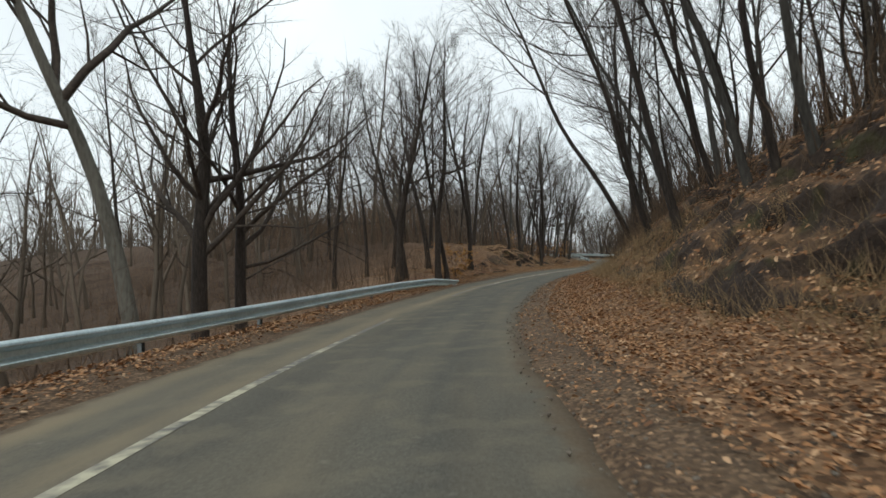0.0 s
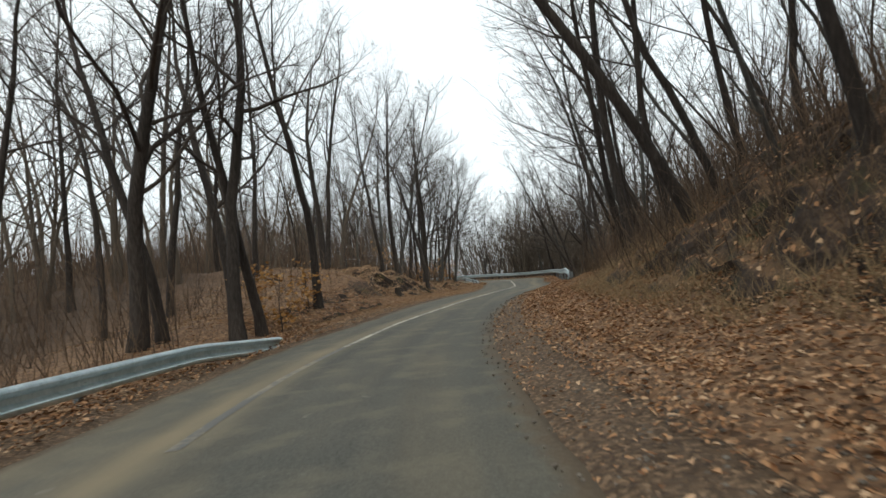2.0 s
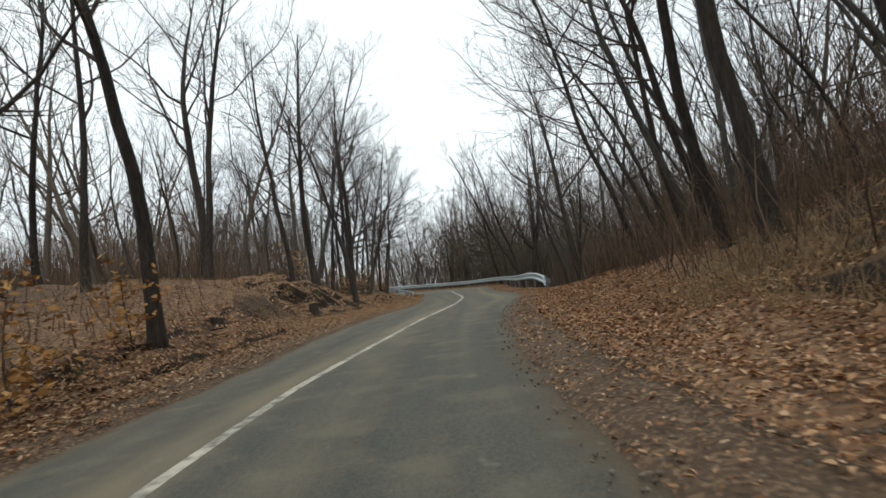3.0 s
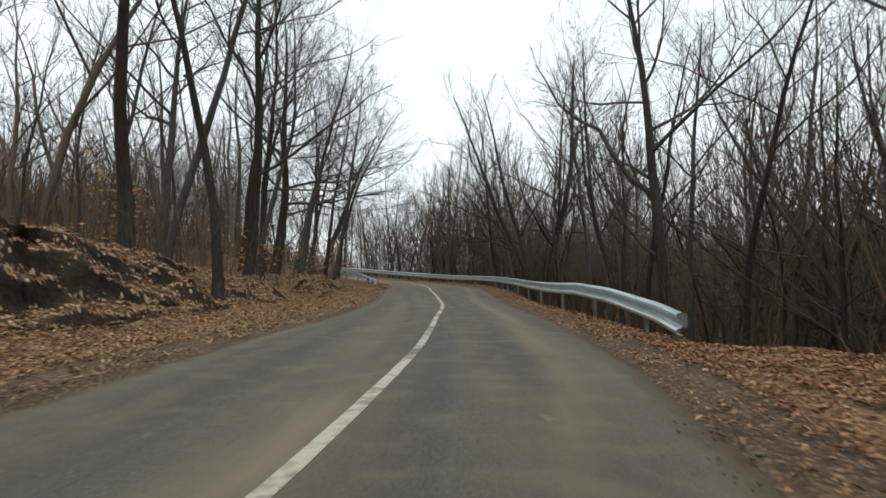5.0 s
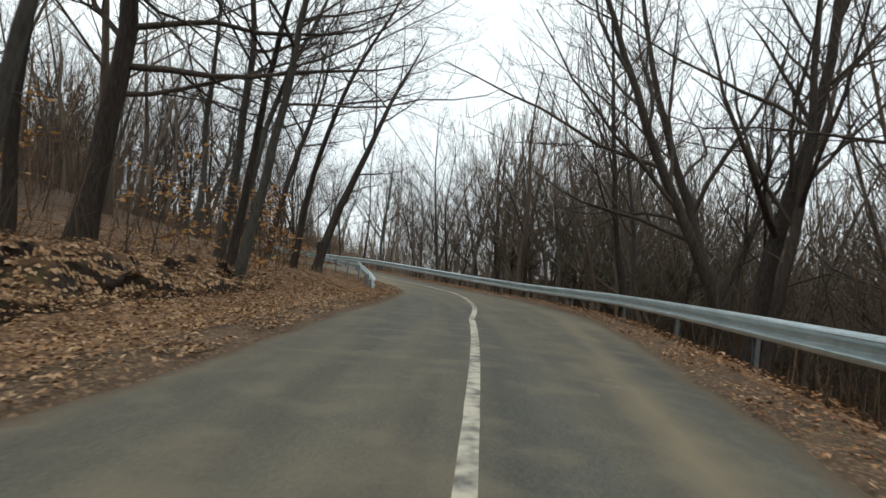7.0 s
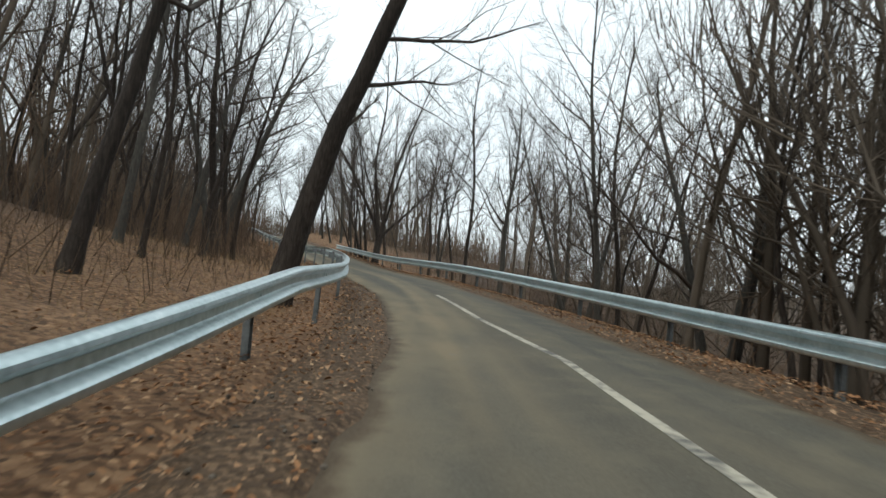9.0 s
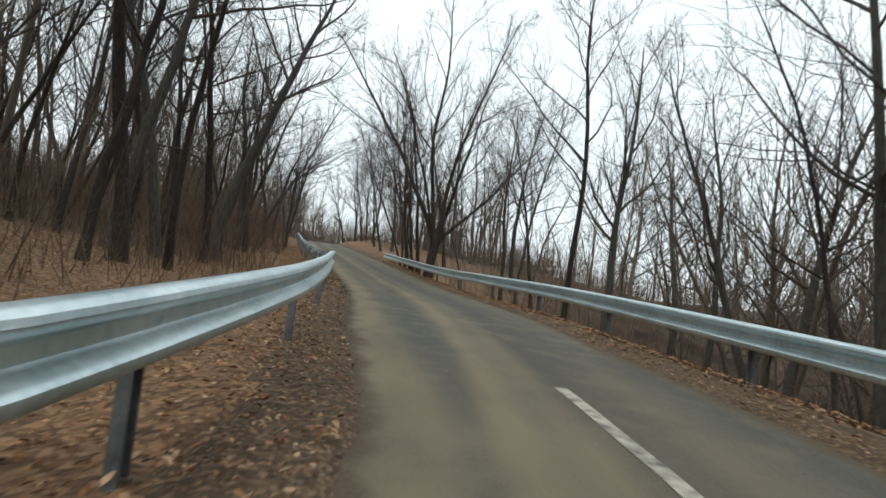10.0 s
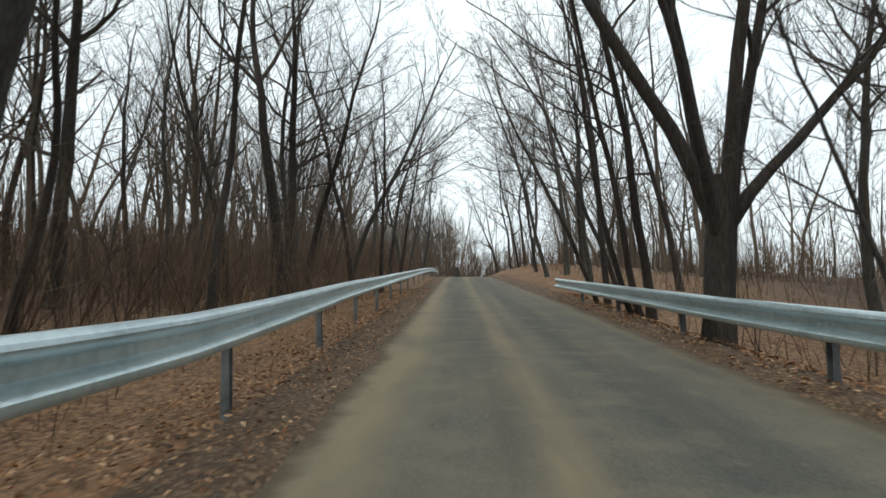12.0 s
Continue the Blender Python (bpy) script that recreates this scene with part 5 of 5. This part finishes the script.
stems("undergrowth", 4600, beside(40, 200, -1, 3.0, 40), 0.8, 4.6, 0.012, SCRUB, "thin brown saplings and brush under the trees", "undergrowth", 4, 3)
stems("undergrowth", 4800, beside(58, 200, 1, 2.2, 42), 0.8, 4.4, 0.012, SCRUB, "thin brown saplings and brush on the valley slope", "undergrowth", 4, 4)
stems("saplings", 2000, beside(66, 200, -1, 7.0, 40, 1.0), 2.5, 7.5, 0.022, SCRUB, "dense grey-brown sapling thicket deeper in the wood", "thicket", 5, 13, 0.14)
stems("saplings", 2400, beside(42, 200, 1, 7.0, 60, 1.0), 2.5, 7.5, 0.015, SCRUB, "dense grey-brown sapling thicket on the valley side", "thicket", 5, 14, 0.14)
stems("saplings", 900, beside(20, 62, 1, 5.0, 40, 1.2), 2.5, 7.5, 0.018, SCRUB, "grey-brown sapling thicket above the cut bank", "thicket", 5, 15, 0.16)
stems("saplings", 1000, beside(60, 104, 1, 8, 46, 1.0), 3, 9, 0.034, SCRUB, "dark bare thicket closing the view at the bend", "thicket", 5, 33, 0.12)
stems("undergrowth", 1500, beside(34, 58, 1, 2.0, 6, 1.0), 0.4, 2.0, 0.011, SCRUB, "brown brush on the leafy slope of the bank", "undergrowth", 4, 36)
stems("saplings", 900, beside(84, 132, -1, 11, 50, 1.0), 4, 10, 0.04, SCRUB, "dark bare thicket inside the bend", "thicket", 5, 38, 0.12)
stems("saplings", 380, beside(47, 62, 1, 3.2, 14, 1.0), 2.5, 7.0, 0.02, SCRUB, "dark brush on the low end of the bank", "thicket", 5, 41, 0.16)
stems("saplings", 360, beside(84, 108, 1, 6, 24, 1.0), 4, 10, 0.02, SCRUB, "bare thicket below the outer guardrail", "thicket", 5, 42, 0.12)
stems("undergrowth", 800, beside(34, 60, 1, 2.4, 6), 0.5, 2.4, 0.008, SCRUB, "thin brush on the leafy end of the bank", "undergrowth", 4, 19)
def past_the_crest(rng, n):
    return np.column_stack([rng.normal(-24, 20, n), 186 + np.abs(rng.normal(0, 16, n))])


stems("saplings", 800, past_the_crest, 4, 11, 0.03, SCRUB, "thin bare saplings where the road goes out of sight", "thicket", 6, 20, 0.12)
stems("undergrowth", 1000, beside(138, 188, -1, 1.6, 9), 1.2, 4.5, 0.014, SCRUB, "brown brush crowding the roadside", "undergrowth", 5, 22)
stems("saplings", 800, beside(42, 68, -1, 10, 36, 1.0), 2.0, 5.5, 0.013, SCRUB, "grey-brown thicket down the slope", "thicket", 5, 24, 0.14)
stems("saplings", 280, beside(96, 138, 1, 5, 32, 1.0), 3, 8, 0.015, SCRUB, "thin saplings on the slope below the guardrail", "thicket", 5, 26, 0.12)
stems("undergrowth", 900, beside(126, 200, -1, 4, 30, 1.2), 2, 6, 0.015, SCRUB, "brown brush under the trees", "undergrowth", 5, 27)
stems("undergrowth", 800, beside(18, 52, -1, 2.6, 26, 1.0), 0.8, 3.0, 0.011, SCRUB, "grey-brown brush on the slope below the guardrail", "undergrowth", 5, 43)
stems("undergrowth", 900, beside(26, 62, -1, 8, 45, 1.0), 0.6, 2.8, 0.01, SCRUB, "low brown brush down the slope", "undergrowth", 4, 28)
stems("undergrowth", 1000, beside(104, 165, 1, 10, 50, 1.0), 0.8, 3.4, 0.011, SCRUB, "low brown brush on the far slope", "undergrowth", 4, 29)
stems("undergrowth", 700, beside(136, 200, -1, 3, 18, 1.2), 1.5, 5.5, 0.015, SCRUB, "brown brush beside the climbing road", "undergrowth", 5, 30)
stems("undergrowth", 1200, beside(124, 165, -1, 3.2, 14, 1.0), 1.5, 5.0, 0.014, SCRUB, "dense brown thicket behind the guardrail", "undergrowth", 5, 31)
stems("bank_brush", 2600, beside(17, 57, 1, 2.75, 3.9, 1.0), 0.15, 0.8, 0.006, SCRUB, "dry brush hanging over the lip of the cut bank", "brush", 3, 16, 0.6)
stems("undergrowth", 2000, beside(20, 60, 1, 4.2, 24), 0.8, 3.6, 0.010, SCRUB, "thin brown brush on top of the cut bank", "undergrowth", 4, 5)
stems("undergrowth", 700, beside(20, 42, -1, 1.7, 8), 0.7, 2.6, 0.010, SCRUB, "thin brown stems on the slope behind the guardrail", "undergrowth", 4, 6)
stems("undergrowth", 1500, beside(92, 150, -1, 1.9, 9), 0.4, 2.0, 0.007, SCRUB, "thin brown stems behind the guardrail", "undergrowth", 4, 7)
stems("dry_grass", 13000, beside(17, 47, 1, 1.3, 3.6, 1.0), 0.2, 0.65, 0.004, GRASS, "dry brown grass at the foot of the cut bank", "grass", 0, 8, 0.5)
stems("dry_grass", 12000, beside(92, 150, -1, 0.5, 7.0, 1.0), 0.12, 0.45, 0.0035, GRASS, "dry straw-coloured grass behind the guardrail", "grass", 0, 9, 0.5)
stems("dry_grass", 1800, beside(36, 92, -1, 1.2, 7.0, 1.0), 0.12, 0.4, 0.0035, GRASS, "dry grass among the leaves of the inner bank", "grass", 0, 10, 0.5)


def scatter(name, place, normal, size, rng, label, mat):
    """Curled dead leaves, each of six corners folded along the midrib, at places in space."""
    n = len(place)
    shape = np.array([(-0.5, 0, 0), (-0.15, 0.30, 1), (0.2, 0.24, 1), (0.5, 0, 0.2), (0.2, -0.24, 1), (-0.15, -0.30, 1)])
    sz = rng.uniform(0.55, 1.45, n) * size
    curl = rng.uniform(-0.05, 0.3, n)
    v = np.repeat(shape[None], n, 0)
    v = np.stack([v[..., 0], v[..., 1] * rng.uniform(0.7, 1.15, n)[:, None], v[..., 2] * curl[:, None]], -1) * sz[:, None, None]
    yaw, tx, ty = rng.uniform(0, 6.28, n), rng.normal(0, 0.22, n), rng.normal(0, 0.22, n)
    if normal is not None:
        tx, ty = tx - normal[:, 0] / np.maximum(normal[:, 2], 0.4), ty - normal[:, 1] / np.maximum(normal[:, 2], 0.4)
    c, s_ = np.cos(yaw)[:, None], np.sin(yaw)[:, None]
    x, y = v[..., 0] * c - v[..., 1] * s_, v[..., 0] * s_ + v[..., 1] * c
    zz = v[..., 2] + x * tx[:, None] + y * ty[:, None]
    vs = (np.stack([x, y, zz], -1) + place[:, None]).reshape(-1, 3)
    i = np.arange(n)[:, None] * 6
    fs = np.concatenate([i + np.array([[0, 3, 2, 1]]), i + np.array([[0, 5, 4, 3]])])
    return tagged(new(name, mesh_from(name, vs, fs, mat)), label, "leaves", kind="stuff")


def leaves(name, n, spans, size, seed, label, mat=LEAF):
    """Dead leaves on the ground beside the road, by spans of (from, to, side, nearest, farthest, share, power)."""
    rng = np.random.default_rng(seed)
    xs = []
    for s0, s1, side, o0, o1, share, power in spans:
        k = int(n * share)
        s = rng.uniform(s0, s1, k)
        o = o0 + (o1 - o0) * rng.random(k) ** power
        clump = np.array([noise.noise((a * 0.8, b * 1.3, 4.0)) for a, b in zip(s, o)])
        keep = (rng.random(k) < 0.62 + clump) | (o > 0.5)
        s, o = s[keep], o[keep]
        xs.append(np.column_stack([at(s, EDGE_R(s) + o if side > 0 else EDGE_L(s) - o)[:, :2], o]))
    xs = np.concatenate(xs)
    xy, o = xs[:, :2], xs[:, 2]
    n = len(xy)
    z = np.where(o < 0.0, height(xy, False)[0] + 0.035, np.where(o < 1.0, height(xy, False)[0] + 0.055, height(xy)[0] + 0.02)) + rng.uniform(0, 0.03, n)
    return scatter(name, np.column_stack([xy, z]), None, size, rng, label, mat)


leaves("fallen_leaves", 92000, [(14, 62, 1, -0.1, 0.75, 0.05, 1.0), (14, 62, 1, 0.5, 1.2, 0.1, 1.0), (14, 62, 1, 1.0, 2.75, 0.5, 1.0), (12, 62, 1, 2.7, 6.5, 0.3, 1.0), (45, 66, 1, 0.1, 2.6, 0.1, 1.0)], 0.047, 21, "thick brown oak leaves heaped along the foot of the bank")
leaves("fallen_leaves", 16000, [(14, 46, -1, 0.0, 1.1, 0.75, 1.0), (14, 46, -1, 1.1, 3.0, 0.25, 1.0)], 0.058, 22, "brown fallen leaves on the verge under the guardrail")
leaves("fallen_leaves", 70000, [(44, 94, -1, 0.0, 2.4, 0.6, 1.0), (44, 94, -1, 2.4, 8.0, 0.4, 1.1)], 0.053, 23, "tan fallen leaves covering the inner bank of the bend", STRAW)
leaves("fallen_leaves", 22000, [(60, 145, 1, -0.05, 1.0, 0.88, 1.0), (60, 145, 1, 1.0, 2.6, 0.12, 1.0)], 0.05, 24, "brown fallen leaves on the verge under the outer guardrail")
leaves("fallen_leaves", 24000, [(92, 150, -1, 0.0, 2.0, 0.72, 1.0), (92, 150, -1, 2.0, 7.0, 0.28, 1.2)], 0.046, 25, "brown fallen leaves on the verge behind the inner guardrail")


def pebbles(n, s0, s1, side, o0, o1, seed, label):
    rng = np.random.default_rng(seed)
    s, o = rng.uniform(s0, s1, n), rng.uniform(o0, o1, n)
    p = at(s, EDGE_R(s) + o if side > 0 else EDGE_L(s) - o)
    z = height(p[:, :2], False)[0] + 0.032
    ico = np.array([(0.05, 0.1, 0.5), (0.9, 0, 0.1), (0.2, 0.85, 0), (-0.75, 0.5, 0.1), (-0.7, -0.6, 0), (0.3, -0.9, 0.05), (0, 0, -0.8)])
    tri = np.array([(0, 1, 2), (0, 2, 3), (0, 3, 4), (0, 4, 5), (0, 5, 1), (6, 2, 1), (6, 3, 2), (6, 4, 3), (6, 5, 4), (6, 1, 5)])
    sz = rng.uniform(0.008, 0.026, n)
    v = ico[None] * rng.uniform(0.7, 1.2, (n, 7, 3)) * sz[:, None, None] + np.column_stack([p[:, :2], z])[:, None]
    f = (np.arange(n)[:, None, None] * 7 + tri[None]).reshape(-1, 3)
    return tagged(new("gravel", mesh_from("gravel", v.reshape(-1, 3), f, STONE)), label, "gravel", kind="stuff")


pebbles(2600, 14, 58, 1, -0.3, 1.0, 31, "loose gravel at the asphalt's broken edge")
pebbles(900, 94, 145, -1, -0.1, 0.9, 32, "loose gravel between asphalt and guardrail")


# ---- earth ledges with roots, stumps, saplings ----
def cut_face(side, s0, s1, o0, o1, seed, label, rough=1.0, taper=9.0, count=9000, mat_leaf=LEAF, bare=0.6):
    """The steep face of a bank: lumpy earth with hollows under overhanging turf, from its foot to its leafy brow, with leaves caught on it."""
    s = np.arange(s0, s1, 0.1)
    tab, edge = (RIGHT, EDGE_R) if side > 0 else (LEFT, EDGE_L)
    base = new("earth_bank")
    base.location = at(s0, edge(s0) + side * o0, 0.0)
    tagged(base, label, "earth bank")
    rows = []
    low = np.clip((s - s0) / min(3.0, taper), 0, 1) * np.clip((s1 - s) / taper, 0, 1)
    for o in np.arange(o0, o1, 0.085):
        h = side_height(tab, s, np.full_like(s, o))
        inner = min((o - o0) / 0.4, (o1 - o) / 0.7, 1.0) * low
        a = np.array([noise.noise((v * 0.55, o * 0.75, 3.3 + seed)) for v in s])
        b = np.array([noise.noise((v * 1.5, o * 1.9, 8.1 + seed)) for v in s])
        c = np.array([noise.noise((v * 3.6, o * 4.2, 1.7 + seed)) + 0.7 * noise.noise((v * 8.0, o * 8.5, 2.2)) + 0.5 * noise.noise((v * 17.0, o * 16.0, 4.2)) for v in s])
        shelf = np.abs(np.array([noise.noise((v * 0.45, o * 1.4 + 9, 6.0 + seed)) + 0.4 * noise.noise((v * 1.3, o * 2.7, 9.0 + seed)) for v in s]))
        edge_drop = 1 - min(1.0, (o - o0) / 0.15, (o1 - o) / 0.2)
        rows.append((edge(s) + side * (o + (b * 0.2 + c * 0.05 + shelf * 0.55 - 0.12) * inner * rough), h + 0.03 + (a * 0.25 + b * 0.2 + c * 0.1 - shelf * 0.42 + 0.14) * inner * rough - 0.3 * edge_drop - 0.5 * (1 - low)))
    me = ribbon("earth", s, rows[::-1] if side > 0 else rows, RAW)
    face_up(me)
    # leaves lie where the face is not too steep
    rng = np.random.default_rng(seed + 70)
    nv = len(me.vertices)
    co, no = np.zeros(nv * 3, np.float32), np.zeros(nv * 3, np.float32)
    me.vertices.foreach_get("co", co); me.vertex_normals.foreach_get("vector", no)
    co, no = co.reshape(-1, 3), no.reshape(-1, 3)
    ok = np.where(no[:, 2] > 0.35)[0]
    pick = ok[rng.integers(0, len(ok), count)]
    keep = rng.random(count) < np.clip((no[pick, 2] - bare) / 0.3, 0, 1)
    pick = pick[keep]
    scatter("fallen_leaves", co[pick] + rng.normal(0, 0.04, (len(pick), 3)) * np.array([1, 1, 0.1]) + no[pick] * 0.015, no[pick], 0.056, rng, "brown leaves caught on the steep earth of the bank", mat_leaf)
    me.transform(Matrix.Translation(-base.location))
    part("earth", me, base)
    for v in np.arange(s0 + 1.5, s1 - min(taper, 4), 1.7):
        v = v + rng.uniform(-0.8, 0.8)
        o = o0 + (o1 - o0) * rng.uniform(0.25, 0.5)
        p = at(v, edge(v) + side * (o - 0.08), side_height(tab, np.array([v]), np.array([o]))[0] + 0.12)
        d = np.array([rng.normal(0, 0.6), rng.normal(0, 0.6), -0.6])
        a, b = [], []
        tube(a, b, bent(rng, p, d / np.linalg.norm(d), rng.uniform(0.3, 0.8), 6, 0.3, -0.4), np.linspace(0.022, 0.004, 7), 5)
        rm = mesh_from("root", a[0], b[0], BARK, True)
        rm.transform(Matrix.Translation(-base.location))
        part("root", rm, base)
    return base


cut_face(1, 9.0, 52.0, 2.2, 6.6, 0, "steep cut bank of dark mossy earth littered with leaves", 0.8, count=30000, bare=0.58)
cut_face(-1, 42.5, 55.8, 1.15, 2.9, 2, "low crumbling turf ledge with leaves on top", 0.75, 2.0, 9000, bare=0.4)
cut_face(-1, 56.0, 75.0, 1.75, 4.4, 3, "crumbling dark earth ledge under leafy turf", 0.9, 2.5, 24000, STRAW, 0.38)
cut_face(-1, 75.5, 90.0, 1.85, 3.6, 4, "low crumbling ledge of dark earth under leafy turf", 1.0, 2.0, 15000, STRAW, 0.4)


def stump(s, lat, r, h, label):
    rng = np.random.default_rng(int(s * 10))
    p = stand(s, lat)
    n, rows = 12, 7
    vs, fs = [], []
    for k in range(rows):
        f = k / (rows - 1)
        for a in range(n):
            t = a * 2 * math.pi / n
            rr = r * (1 + 0.5 * (1 - f) ** 4) * (1 + 0.12 * noise.noise((math.cos(t) * 1.5, math.sin(t) * 1.5, f * 2 + s)))
            vs.append((rr * math.cos(t), rr * math.sin(t), -0.2 + f * (h + 0.2) + (0.05 * noise.noise((t, s, 1)) if k == rows - 1 else 0)))
    fs = [(k * n + a, k * n + (a + 1) % n, (k + 1) * n + (a + 1) % n, (k + 1) * n + a) for k in range(rows - 1) for a in range(n)]
    base = new("tree_stump")
    base.location = p
    tagged(base, label, "stump")
    part("bole", mesh_from("bole", vs, fs, BARK, True), base)
    cut = [(0.98 * v[0], 0.98 * v[1], v[2] - 0.004) for v in vs[-n:]]
    part("cut_face", mesh_from("cut_face", cut, [list(range(n))], make_mat("cut_wood", [(0.12, 0.08, 0.05), (0.22, 0.16, 0.1)], 20)), base, "weathered brown cut face")
    return base


stump(98.3, -3.2, 0.14, 1.15, "tall sawn tree stump behind the guardrail")
stump(59.0, -5.4, 0.16, 0.45, "low broken stump in the leafy bank")


def beech(s, lat, h, seed):
    """A sapling that keeps its orange dead leaves."""
    rng = np.random.default_rng(seed)
    base = new("beech_sapling")
    base.location = stand(s, lat)
    tagged(base, "small beech sapling keeping its orange dead leaves", "sapling", group="saplings at the wood's edge")
    tv, tf, lv = [], [], []
    st_ = bent(rng, (0, 0, -0.1), (0.1, 0.05, 1), h, 6, 0.08)
    tube(tv, tf, st_, np.linspace(0.018, 0.005, 7), 5)
    part("stem", mesh_from("stem", tv[0], tf[0], TWIG, True), base)
    for q in range(16):
        k = rng.integers(1, 6)
        d = side_dir(rng, st_[k + 1] - st_[k], rng.uniform(1.0, 1.5), rng.uniform(0, 6.28))
        br = bent(rng, st_[k], d, h * rng.uniform(0.3, 0.6), 5, 0.1, -0.1)
        bv, bf = [], []
        tube(bv, bf, br, np.linspace(0.007, 0.002, 6), 3)
        part("branch", mesh_from("branch", bv[0], bf[0], TWIG, True), base)
        for w in range(12):
            a = br[rng.integers(1, 6)] + rng.normal(0, 0.07, 3)
            u = rng.normal(0, 1, 3); u[2] *= 0.4; u /= np.linalg.norm(u)
            v = np.cross(u, rng.normal(0, 1, 3)); v /= np.linalg.norm(v)
            L = rng.uniform(0.05, 0.085)
            lv.append([a - u * L, a + v * L * 0.5 - u * 0.2 * L, a + u * L, a - v * L * 0.5 - u * 0.2 * L])
    lv = np.array(lv)
    part("foliage", mesh_from("foliage", lv.reshape(-1, 3), np.arange(len(lv) * 4).reshape(-1, 4), BEECH), base, "sparse orange-brown dead leaves")
    return base


for q, (s, lat, h) in enumerate([(44.6, -4.7, 1.7), (46.2, -6.2, 1.6), (48.2, -5.4, 1.4), (88.2, -5.6, 2.4), (86.2, -6.4, 2.6), (90.0, -5.0, 2.0), (84.5, -9.0, 2.6), (68.5, -8.5, 2.2), (76.0, -6.8, 1.8), (97.0, -4.4, 1.4)]):
    beech(s, lat, h, 60 + q)
